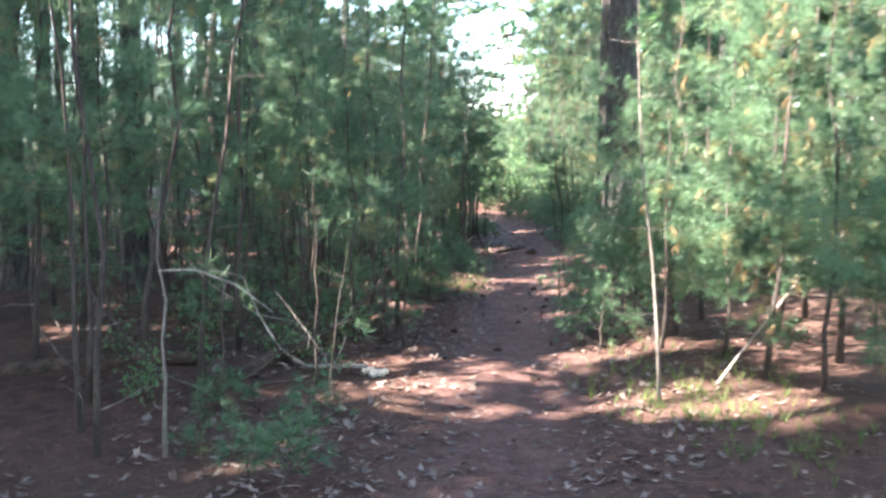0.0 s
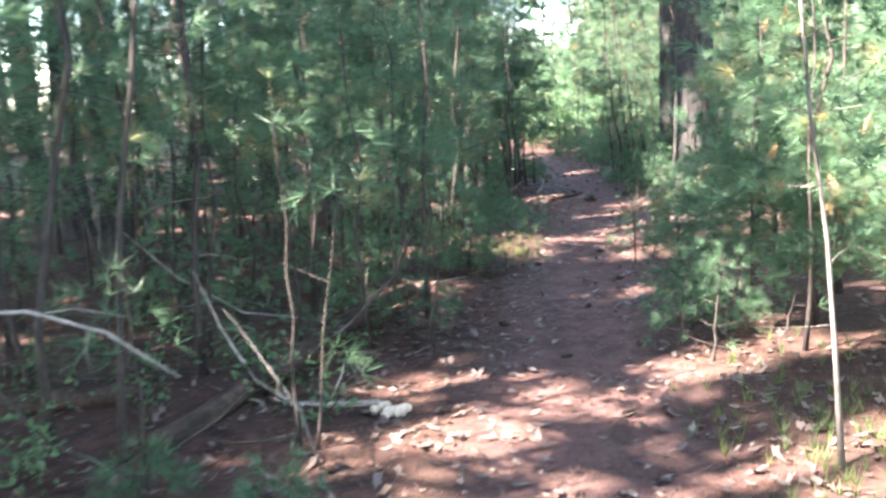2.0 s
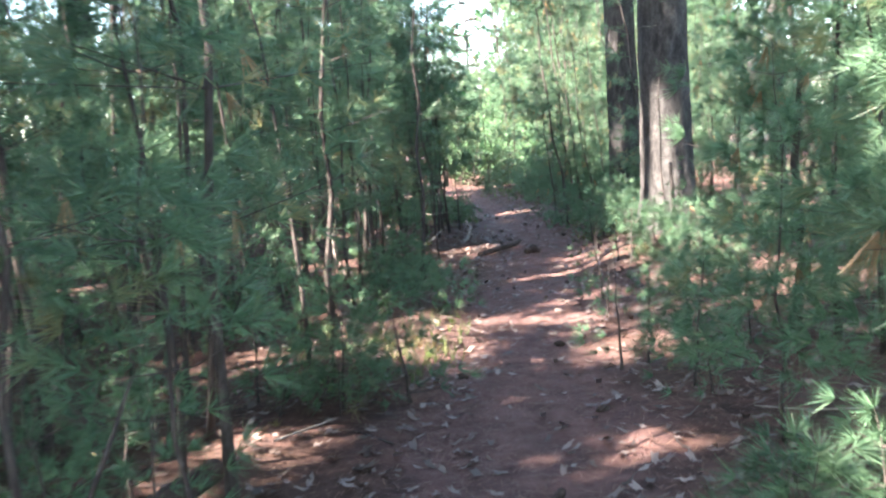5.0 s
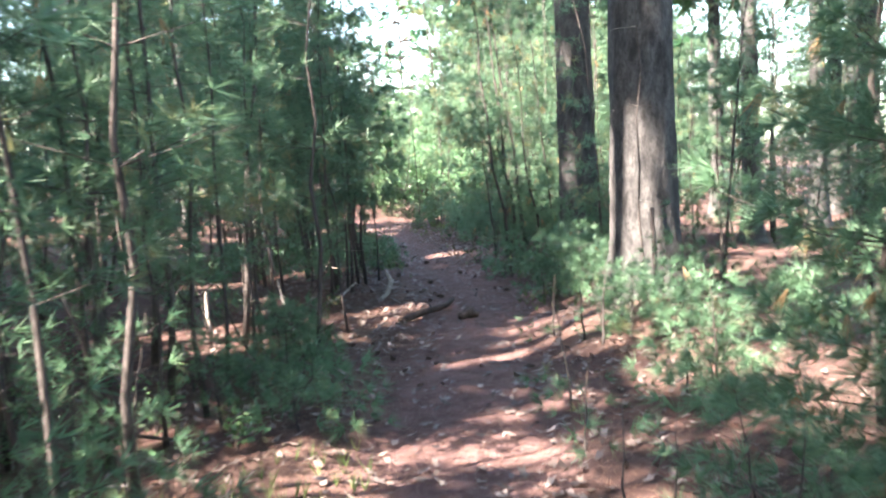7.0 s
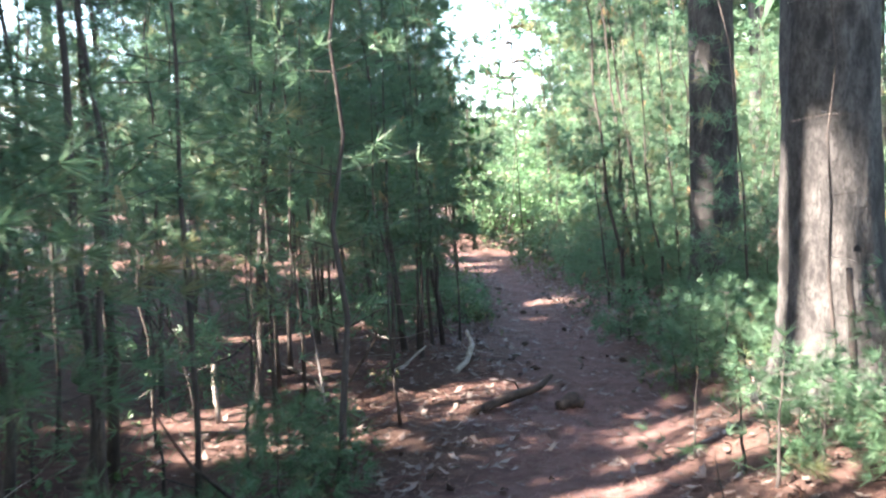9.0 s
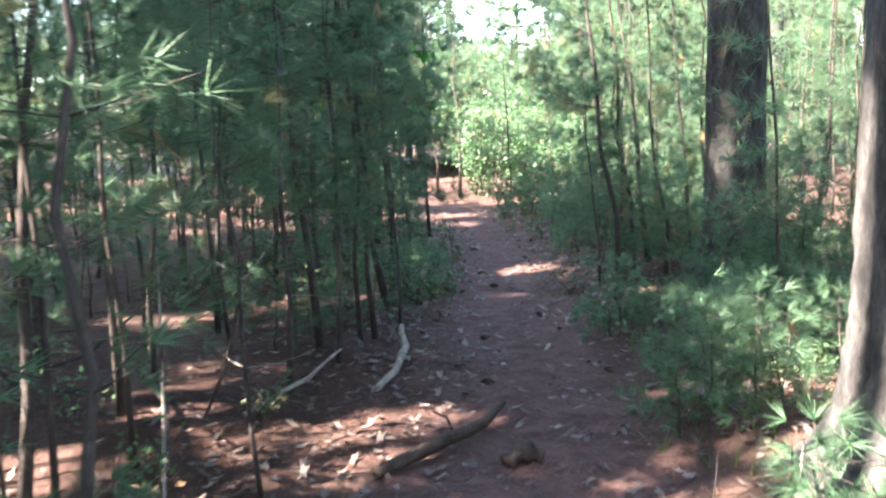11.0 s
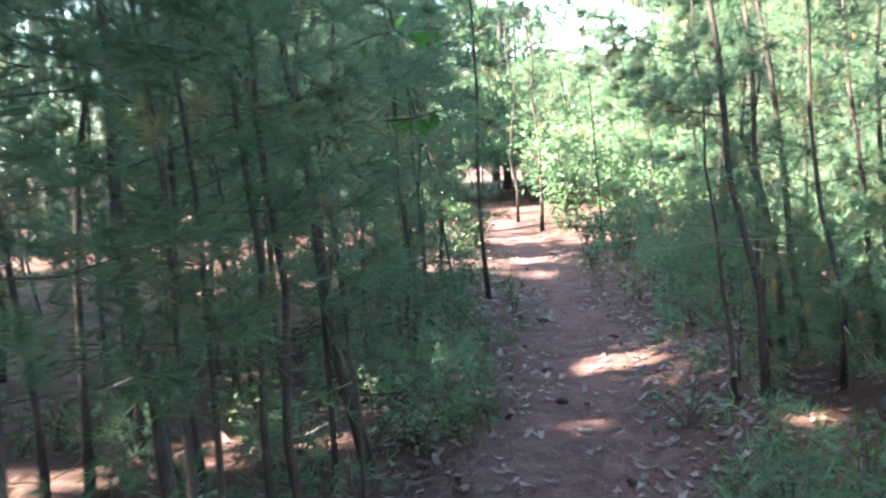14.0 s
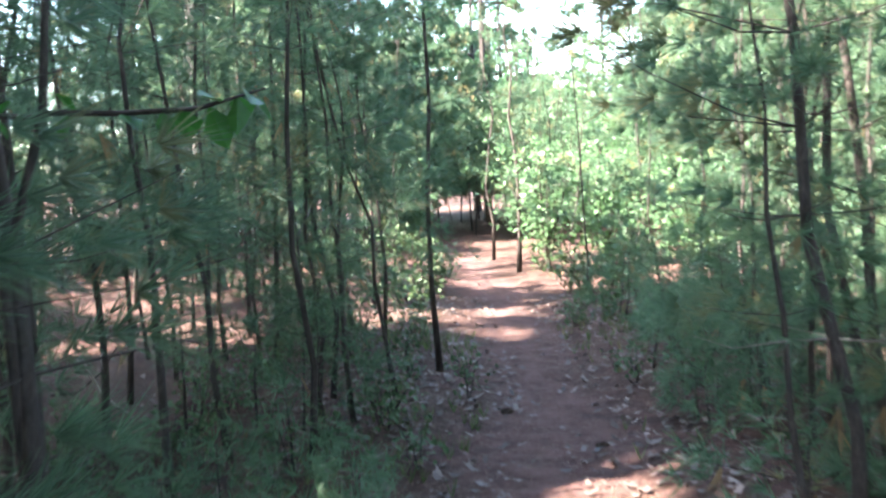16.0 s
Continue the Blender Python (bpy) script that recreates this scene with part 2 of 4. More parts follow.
LIT_SIDES = ((0.6, 22.4, 1.6, 0.5), (0.1, 23.2, 1.4, 0.5), (0.7, 21.6, 2.7, 0.5), (1.0, 22.5, 2.8, 0.6), (0.3, 23.5, 2.2, 0.6), (1.8, 24.5, 3.0, 0.7), (1.2, 8.6, 2.0, 0.6),
             (2.8, 9.0, 2.6, 0.8), (-1.5, 10.0, 2.2, 0.35), (-2.0, 12.5, 2.4, 0.4), (-1.6, 13.8, 2.4, 0.35), (-2.6, 15.0, 2.2, 0.3), (-2.0, 9.0, 2.0, 0.3))
LIT_SIDES += ((0.85, 8.5, 1.6, 0.35), (0.9, 12.2, 0.7, 0.35), (1.3, 13.0, 0.8, 0.35), (1.0, 19.2, 1.3, 0.35), (0.75, 20.2, 1.2, 0.3), (0.5, 20.6, 2.2, 0.45), (1.9, 21.6, 3.0, 0.7), (0.2, 22.0, 2.4, 0.5), (1.6, 23.4, 3.2, 0.7), (0.2, 24.8, 3.0, 0.6), (0.9, 25.6, 3.4, 0.7),
              (1.0, 9.6, 2.4, 0.4), (1.0, 10.9, 2.6, 0.3), (1.3, 16.9, 1.6, 0.3), (1.4, 18.3, 2.2, 0.4))
LIT_SIDES = tuple(p for p in LIT_SIDES if off_trail(p[0] + SHADE_X * p[2], p[1] + SHADE_Y * p[2]) > 0.5)
LIT_FAR = ((-1.8, 29.2, 1.9, 0.7), (-0.6, 27.5, 3.5, 0.9), (0.4, 26.0, 3.8, 0.9), (1.6, 27.0, 4.2, 1.1), (0.3, 30.0, 4.5, 1.2), (-1.0, 32.0, 4.0, 1.2),
           (2.6, 30.5, 5.0, 1.3), (-2.6, 37.0, 3.5, 1.8), (0.5, 37.0, 6.0, 1.8), (3.5, 37.0, 6.0, 2.0), (0.9, 23.8, 2.6, 0.4), (6.0, 36.0, 5.0, 1.8),
           (4.0, 22.0, 3.0, 0.9), (-3.0, 44.0, 4.0, 2.5), (0.0, 24.5, 2.0, 0.4))

SHAFTS = np.array([(x, y, r, 0.12) for x, y, r in FLECKS_NEAR + FLECKS_MID + FLECKS_FAR + FLECKS_WIDE]
                  + [(x + SHADE_X * z, y + SHADE_Y * z, r, z) for x, y, z, r in LIT_NEAR + LIT_MID + LIT_SIDES]
                  + [(x + SHADE_X * z, y + SHADE_Y * z, 1.5 * r, z * 0.9) for x, y, z, r in LIT_FAR])


gaps = np.random.default_rng(21)
SCATTER = [(gaps.uniform(-4.5, -1.4), gaps.uniform(6.0, 27.0), gaps.uniform(0.7, 2.6), gaps.uniform(0.07, 0.20)) for k in range(34)]
SCATTER += [(gaps.uniform(0.6, 4.0), gaps.uniform(8.0, 27.0), gaps.uniform(0.5, 2.6), gaps.uniform(0.08, 0.24)) for k in range(30)]
SCATTER = [p for p in SCATTER if off_trail(p[0] + SHADE_X * p[2], p[1] + SHADE_Y * p[2]) > 0.55
           and all(abs(p[1] - 0.62 * (p[0] - 1.1) - y) > 0.6 or p[0] < 1.1 for y in (15.14, 19.82))]
SHAFTS = np.concatenate([SHAFTS, [(x + SHADE_X * z, y + SHADE_Y * z, r, z) for x, y, z, r in SCATTER]])


def shaded(p, keep=0.0, room=0.03):
    """True for places that no shaft of sun passes through. room: how far foliage reaches from its place."""
    p = np.asarray(p, float)
    gx, gy = p[:, 0] + SHADE_X * p[:, 2], p[:, 1] + SHADE_Y * p[:, 2]
    ok = np.ones(len(p), bool)
    wide = 1.32 * SHAFTS[:, 2] + room
    near = SHAFTS[(SHAFTS[:, 0] > gx.min() - wide) & (SHAFTS[:, 0] < gx.max() + wide) & (SHAFTS[:, 1] > gy.min() - wide) & (SHAFTS[:, 1] < gy.max() + wide)]
    for x, y, r, z in near:
        dx, dy = gx - x, gy - y
        some = np.flatnonzero((np.abs(dx) < 1.32 * r + room) & (np.abs(dy) < 1.32 * r + room) & (p[:, 2] > z + keep))
        wob = room + r * (1.0 + 0.30 * np.sin(7.0 * np.arctan2(dy[some], dx[some]) + x * 9))
        ok[some[dx[some] ** 2 + dy[some] ** 2 < wob * wob]] = False
    return ok


# rough line of the camera from PATH; limbs and needles are kept off it
CAMERA_WAY_Y, CAMERA_WAY_X = np.array([-5.0, 0, 4, 9, 11.5, 12.5, 15, 17.5]), np.array([0.0, -0.02, -0.33, -0.43, -0.10, 0.0, -0.12, -0.30])


def clear_of_camera(p):
    """True for places that do not hang into the camera's way."""
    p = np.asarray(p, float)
    return (np.abs(p[:, 0] - np.interp(p[:, 1], CAMERA_WAY_Y, CAMERA_WAY_X)) > 0.42) | (p[:, 1] > 18.2) | (p[:, 2] > 2.3) | (p[:, 2] < 0.2)


# ---------------------------------------------------------------- ground
def spaced(fine_from, fine_to, step, far):
    inner = list(np.arange(fine_from, fine_to, step))
    grow, up, down = step, [], []
    a = inner[-1]
    while a < far:
        grow *= 1.25
        a += grow
        up.append(a)
    a, grow = inner[0], step
    while a > -far:
        grow *= 1.25
        a -= grow
        down.append(a)
    return np.array(down[::-1] + inner + up)


def height(x, y):
    """The ground: a little uneven, the trail worn in by a few centimetres."""
    h = 0.035 * np.sin(1.3 * x + 0.6 * np.sin(0.8 * y)) * np.sin(0.9 * y + 1.0) + 0.02 * np.sin(3.1 * x + 1.7 * y) * np.sin(2.3 * y - 1.1 * x)
    h = h + 0.012 * np.sin(7.3 * x - 3.3 * y) * np.sin(5.9 * y + 2.0 * x)
    d = off_trail(x, y)
    bank = np.clip((d - 0.30) / 0.45, 0, 1)
    far = np.clip((np.abs(x) - 12) / 60, 0, 1)
    h = h + 0.20 * np.exp(-((x - 1.25) ** 2 / 0.45 + (y - 15.1) ** 2 / 1.6)) * bank
    return h * (0.25 + 0.75 * bank) + 0.045 * bank * bank * (3 - 2 * bank) - 0.03 + far * 1.5 * np.sin(0.05 * x) ** 2


def build_ground():
    xs, ys = spaced(-6.0, 4.0, 0.09, 420.0), spaced(2.0, 34.0, 0.09, 420.0)
    gx, gy = np.meshgrid(xs, ys)
    rng = np.random.default_rng(5)
    gz = height(gx, gy) + rng.normal(0, 0.004, gx.shape)
    nx, ny = len(xs), len(ys)
    verts = np.stack([gx, gy, gz], -1).reshape(-1, 3)
    i = (np.arange(ny - 1)[:, None] * nx + np.arange(nx - 1)[None]).ravel()
    quads = np.stack([i, i + 1, i + nx + 1, i + nx], 1)
    me = bpy.data.meshes.new("ground")
    me.vertices.add(len(verts))
    me.vertices.foreach_set("co", verts.astype(np.float32).ravel())
    me.loops.add(quads.size)
    me.loops.foreach_set("vertex_index", quads.astype(np.int32).ravel())
    me.polygons.add(len(quads))
    me.polygons.foreach_set("loop_start", np.arange(0, quads.size, 4, dtype=np.int32))
    me.update(calc_edges=True)
    me.polygons.foreach_set("use_smooth", np.ones(len(quads), bool))
    d = off_trail(verts[:, 0], verts[:, 1])
    edge = np.interp(verts[:, 1], (18.0, 22.0), (0.46, 0.27)) + 0.09 * np.sin(verts[:, 1] * 2.1) + 0.06 * np.sin(verts[:, 1] * 5.3 + 1)
    worn = np.clip((edge + 0.16 - d) / 0.28, 0, 1)
    me.attributes.new("worn", "FLOAT", "POINT").data.foreach_set("value", worn.astype(np.float32))
    me.materials.append(FLOOR)
    return tagged(new("ground", me), "brown forest floor of needle duff with a worn dirt trail", "ground", kind="structure")


build_ground()


def floor_at(x, y):
    return float(height(np.array([x]), np.array([y]))[0])


# ---------------------------------------------------------------- pines
def pine(seed, x, y, tall, thick, lean=(0.0, 0.0), bare=1.0, reach=0.8, fine=1, rich=1.0, name="white_pine_sapling",
         label="young white pine with thin dark stem and soft needle tufts", group="young pines beside the trail", bark=None, brown=0.012, bucket=None):
    """A young pine: tapering stem, whorls of limbs, dead twigs low down and needle tufts above. fine: 2 near, 1 further, 0 far off."""
    rng = np.random.default_rng(seed)
    z0 = floor_at(x, y) - 0.03
    tree = thing(name, x, y, label, "tree", group, z0) if bucket is None else None
    base = np.array([x, y, z0])
    lean3 = np.array([lean[0], lean[1], 0.0])
    n = 9 if fine else 5
    bend = rng.normal(0, 0.0075 * tall, (n, 3)) * (1 if fine else 2)
    bend[0], bend[:, 2] = 0, 0

    def stem(s):
        i = s * (n - 1)
        k = min(int(i), n - 2)
        return np.array([0, 0, s * tall]) + lean3 * s ** 1.15 * tall + bend[k] * (1 - i + k) + bend[k + 1] * (i - k)

    s_all = np.linspace(0, 1, n)
    radii = thick * (1 - 0.93 * s_all ** 0.9)
    radii[0] *= 1.25
    v, f = tube([stem(s) for s in s_all], radii, 8 if fine == 2 else (6 if fine else 4))
    wood = bark or THIN_BARK
    if bucket is None:
        part("trunk", solid("trunk", v, f, wood), tree)
    else:
        bucket["wood"].append((np.array(v) + base, f))
    step = min({2: 0.30, 1: 0.38, 0: 0.70}[fine], tall * 0.2)
    h = step * rng.uniform(0.6, 1.2)
    spots, ways, far_limbs = [], [], []
    while h < tall * 0.985:
        p = stem(h / tall)
        live = h > bare * rng.uniform(0.8, 1.25)
        count = rng.integers(3, 6) if live else rng.integers(0, 4 if fine == 2 else 3)
        turn = rng.uniform(0, 6.28)
        for k in range(count):
            a = turn + 6.283 * k / max(count, 1) + rng.normal(0, 0.25)
            out = np.array([math.cos(a), math.sin(a), 0.0])
            if live:
                size = reach * max(0.12, 1 - (h - bare) / (tall - bare + 0.01)) ** 0.6 * rng.uniform(0.55, 1.2)
                rise = rng.uniform(0.05, 0.45)
            else:
                size, rise = rng.uniform(0.15, 0.65) * min(1, reach), rng.uniform(-0.25, 0.25)
            pts = np.array([p + out * size * s + np.array([0, 0, size * rise * s ** 1.4]) + rng.normal(0, 0.02 * size, 3) * (s > 0) for s in (0, 0.35, 0.7, 1.0)])
            r = max(0.0028, thick * 0.24 * (1 - 0.6 * h / tall)) * (0.8 if live else 0.7)
            limb = tube(pts, (r, r * 0.75, r * 0.5, r * 0.25), 4, False) if fine == 2 else tube(pts[::3], (r, r * 0.4), 3, False)
            world_pts = pts + base
            if not clear_of_camera(world_pts).all() or (not shaded(world_pts[1:]).all() and rng.random() < 0.8):
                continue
            if fine == 2 and live:
                part("branch", solid("branch", *limb, wood), tree)
            elif fine == 2:
                part("dead_branch", solid("dead_branch", *limb, PALE_BARK if rng.random() < 0.25 else wood), tree)
            else:
                far_limbs.append(limb)
            if live:
                m = max(2, int(size / {2: 0.050, 1: 0.044 if bucket is None else 0.070, 0: 0.12}[fine] * rich))
                s = rng.uniform(0.22, 1.0, m) ** 0.8
                s[0] = 1.0
                along = np.stack([np.interp(s, (0, 0.35, 0.7, 1.0), pts[:, c]) for c in range(3)], 1)
                side = np.cross(out, (0, 0, 1.0))
                lat = rng.uniform(-1, 1, m) * (0.34 * size * (1.05 - s) + 0.05)
                up = rng.normal(0.02, 0.05, m)
                spots.append(along + lat[:, None] * side + up[:, None] * np.array([0, 0, 1.0]))
                ways.append(unit(0.8 * out + np.sign(lat)[:, None] * 0.45 * side + np.array([0, 0, 0.30]) + 0 * along))
        h += step * rng.uniform(0.75, 1.3)
    spots.append(np.array([stem(1.0)]))
    ways.append(np.array([[0.0, 0, 1]]))
    if far_limbs and bucket is not None:
        bucket["wood"] += [(np.array(lv) + base, lf) for lv, lf in far_limbs]
    elif far_limbs:
        tagged(part("branchwork", solid("branchwork", *joined(far_limbs), wood), tree), kind="stuff")
    spots, ways = np.concatenate(spots), np.concatenate(ways)
    ok = shaded(spots + base) & clear_of_camera(spots + base)
    blades, length, width, open_out = {2: (30, 0.110, 0.0036, 0.80), 1: (12, 0.120, 0.0060, 0.9) if bucket is None else (8, 0.15, 0.011, 0.9), 0: (8, 0.26, 0.034, 1.0)}[fine]
    if tall < 1.0:
        length *= 0.8
    spots, ways = spots[ok], ways[ok]
    if bucket is not None:
        bucket["needles"].append(tufts(rng, spots + base, ways, blades, length, width, open_out))
        return None
    old = rng.random(len(spots)) < brown * (fine > 0)
    part("needles", soup("needles", tufts(rng, spots[~old], ways[~old], blades, length, width, open_out), NEEDLES), tree)
    if old.sum() > 2:
        part("dead_needles", soup("dead_needles", tufts(rng, spots[old], unit(ways[old] * 0.5 + np.array([0, 0, -1.0])), blades, length, width, 0.35), BROWN_NEEDLE), tree,
             "withered orange-brown needles")
    return tree


TAKEN = []


def free(x, y, gap):
    return all((x - a) ** 2 + (y - b) ** 2 > gap * gap for a, b in TAKEN)


# x, y, height, stem radius, lean in x, lean in y, height where the live crown begins, reach
STEMS_START = (
    (-2.24, 4.46, 4.2, 0.017, -0.02, 0.04, 1.5, 0.7), (-2.65, 6.00, 4.6, 0.022, 0.10, 0.02, 1.4, 0.8), (-2.23, 5.84, 4.4, 0.018, 0.12, 0.05, 1.3, 0.7),
    (-2.50, 7.45, 3.8, 0.014, 0.06, 0.0, 1.0, 0.7), (-2.57, 4.95, 4.0, 0.016, -0.04, 0.0, 1.4, 0.6), (-3.6, 6.3, 4.5, 0.02, 0.05, 0.0, 1.2, 0.8),
    (-2.85, 5.58, 4.2, 0.018, 0.0, 0.03, 1.3, 0.7), (1.03, 7.95, 4.2, 0.020, -0.02, 0.0, 0.6, 0.75), (1.40, 9.0, 4.0, 0.02, 0.0, 0.0, 0.5, 0.8),
    (-3.9, 7.6, 4.4, 0.018, 0.0, 0.0, 1.2, 0.8))
STEMS_LEFT = (
    (-2.40, 7.1, 4.8, 0.022, 0.03, 0.03, 1.3, 0.8), (-1.62, 7.75, 3.0, 0.014, -0.02, 0.0, 0.6, 0.6), (-1.18, 7.62, 1.9, 0.010, 0.0, 0.0, 0.5, 0.4),
    (-2.04, 7.70, 2.6, 0.012, 0.0, 0.0, 0.8, 0.5), (-1.72, 9.0, 3.6, 0.015, 0.0, 0.0, 0.6, 0.65), (-4.5, 10.8, 5.0, 0.025, 0.0, 0.0, 0.9, 0.9),
    (-2.40, 14.1, 4.8, 0.026, -0.01, 0.0, 0.9, 0.85), (-1.94, 12.03, 3.2, 0.018, -0.01, 0.03, 0.8, 0.75), (-1.78, 12.3, 2.6, 0.012, 0.0, 0.0, 0.7, 0.6))
STEMS_BEND = (
    (-1.86, 14.9, 3.8, 0.014, 0.0, 0.0, 0.7, 0.7), (-1.40, 17.6, 4.2, 0.016, 0.0, 0.0, 0.7, 0.7), (-1.55, 16.6, 4.0, 0.016, 0.01, 0.0, 0.7, 0.7),
    (-1.97, 14.86, 4.0, 0.024, 0.09, 0.05, 1.1, 0.7), (-1.25, 15.27, 2.6, 0.010, -0.06, 0.0, 1.0, 0.5), (-1.83, 14.6, 2.2, 0.010, 0.0, 0.0, 0.7, 0.4),
    (-1.22, 17.95, 2.0, 0.011, -0.03, 0.0, 0.7, 0.45), (-1.33, 17.7, 3.8, 0.018, -0.04, 0.0, 0.8, 0.7), (-1.41, 17.07, 3.6, 0.015, 0.0, 0.0, 0.8, 0.7))
STEMS_LAST = (
    (-1.58, 17.33, 4.8, 0.024, -0.12, 0.06, 1.3, 0.8), (-1.49, 17.42, 3.4, 0.014, 0.02, 0.0, 1.0, 0.6), (-2.77, 17.52, 3.6, 0.016, -0.02, 0.0, 1.0, 0.7),
    (-2.41, 17.82, 3.8, 0.018, -0.05, 0.0, 0.9, 0.7), (-2.64, 18.81, 4.2, 0.018, 0.02, 0.0, 1.0, 0.7), (-2.17, 19.47, 3.8, 0.020, -0.04, 0.0, 0.9, 0.7),
    (-1.89, 22.32, 2.9, 0.016, -0.16, 0.0, 0.9, 0.6), (-2.23, 21.89, 4.2, 0.016, 0.0, 0.0, 1.1, 0.6), (-2.07, 22.0, 4.0, 0.016, -0.04, 0.0, 1.1, 0.6),
    (-1.43, 18.61, 4.6, 0.026, -0.17, 0.02, 1.5, 0.8))
STEMS_END = (
    (-1.84, 23.22, 5.0, 0.024, -0.01, 0.0, 1.8, 0.7), (-2.29, 22.3, 4.4, 0.018, -0.02, 0.0, 1.2, 0.7), (-2.00, 21.84, 3.4, 0.016, -0.06, 0.0, 1.0, 0.5),
    (0.26, 19.8, 4.6, 0.024, -0.11, 0.0, 1.3, 0.8), (0.11, 19.78, 2.4, 0.014, -0.09, 0.0, 0.8, 0.5), (0.42, 20.6, 4.8, 0.022, -0.10, 0.0, 1.2, 0.8),
    (0.58, 20.9, 4.6, 0.026, -0.12, 0.0, 1.4, 0.8), (1.25, 21.7, 4.6, 0.022, -0.06, 0.0, 1.0, 0.8), (0.38, 21.0, 3.6, 0.016, -0.06, 0.0, 0.6, 0.8))
STEMS_BEYOND = (
    (-2.95, 31.4, 4.6, 0.03, 0.0, 0.0, 2.0, 0.8), (-2.24, 29.4, 4.2, 0.035, -0.02, 0.0, 2.0, 0.8), (-1.10, 26.4, 3.2, 0.016, -0.03, 0.0, 0.8, 0.6),
    (-3.81, 24.4, 4.2, 0.02, 0.0, 0.0, 1.3, 0.7), (-4.75, 27.9, 4.6, 0.022, 0.0, 0.0, 1.2, 0.8), (-4.42, 23.9, 4.2, 0.02, -0.04, 0.0, 1.2, 0.7),
    (0.25, 22.6, 3.2, 0.016, -0.08, 0.0, 1.0, 0.6), (-2.93, 20.9, 4.0, 0.02, -0.05, 0.0, 1.2, 0.7), (1.35, 25.3, 5.0, 0.025, 0.0, 0.0, 0.8, 1.0))
STEMS_RIGHT = (
    (1.20, 11.36, 4.0, 0.032, 0.03, 0.0, 0.35, 0.75), (1.55, 12.2, 4.2, 0.022, 0.0, 0.0, 0.4, 0.8), (0.72, 8.35, 2.6, 0.013, 0.02, 0.0, 0.40, 0.6),
    (1.45, 6.6, 3.6, 0.020, 0.05, 0.0, 0.5, 0.8), (2.1, 7.2, 4.4, 0.024, 0.0, 0.0, 0.4, 1.0), (2.4, 9.3, 4.6, 0.025, 0.0, 0.0, 0.4, 1.0),
    (1.75, 16.5, 2.0, 0.014, 0.0, 0.0, 0.3, 0.6), (2.2, 17.2, 3.0, 0.016, 0.0, 0.0, 0.4, 0.8), (1.85, 5.2, 3.4, 0.02, 0.0, 0.0, 0.5, 0.8),
    (1.45, 10.6, 3.6, 0.018, 0.0, 0.0, 0.3, 0.7))
STEMS_FRONT = (
    (0.85, 7.45, 2.5, 0.014, 0.02, 0.0, 0.35, 0.55), (1.75, 6.3, 3.2, 0.018, 0.0, 0.0, 0.25, 0.85), (1.30, 7.3, 3.0, 0.016, 0.0, 0.0, 0.3, 0.7), (1.9, 8.3, 3.8, 0.02, 0.0, 0.0, 0.3, 0.9),
    (2.5, 6.4, 4.2, 0.024, 0.0, 0.0, 0.4, 1.0), (2.9, 8.0, 4.6, 0.024, 0.0, 0.0, 0.4, 1.1), (0.60, 9.3, 1.6, 0.010, 0.0, 0.0, 0.25, 0.45), (0.95, 14.66, 2.7, 0.011, 0.01, 0.0, 1.9, 0.4),
    (1.34, 10.95, 3.8, 0.020, 0.02, 0.0, 0.2, 0.85),
    (0.66, 20.1, 3.9, 0.017, -0.09, 0.0, 0.25, 0.6), (0.95, 20.7, 4.2, 0.019, -0.10, 0.0, 0.3, 0.6))
number = 100
for rows in (STEMS_START, STEMS_LEFT, STEMS_BEND, STEMS_LAST, STEMS_END, STEMS_BEYOND, STEMS_RIGHT, STEMS_FRONT):
    for x, y, tall, thick, lx, ly, bare, reach in rows:
        number += 1
        TAKEN.append((x, y))
        pine(number, x, y, tall, thick, (lx, ly), bare, reach, 2 if y < 21.5 else 1, (2.0 if y < 13 else 1.4) if x > 0 else 1.0, brown=0.03 if x > 0 else 0.012)
# two stems that stand out
pine(171, 0.66, 5.88, 3.6, 0.0115, (-0.07, 0.10), 0.75, 0.65, 2, 1.0, label="young white pine with a pale crooked stem", bark=GREY_WOOD, brown=0.03)
pine(172, -1.90, 4.50, 1.62, 0.013, (-0.01, 0.03), 1.6, 0.2, 2, 0.2, label="dead bleached pine stem without needles", bark=GREY_WOOD)
pine(173, -3.55, 9.9, 6.0, 0.070, (0.0, 0.0), 2.2, 1.1, 1, 1.0, label="thicker dark pine stem inside the thicket")
TAKEN += [(0.66, 5.88), (-1.90, 4.50), (-3.55, 9.9)]


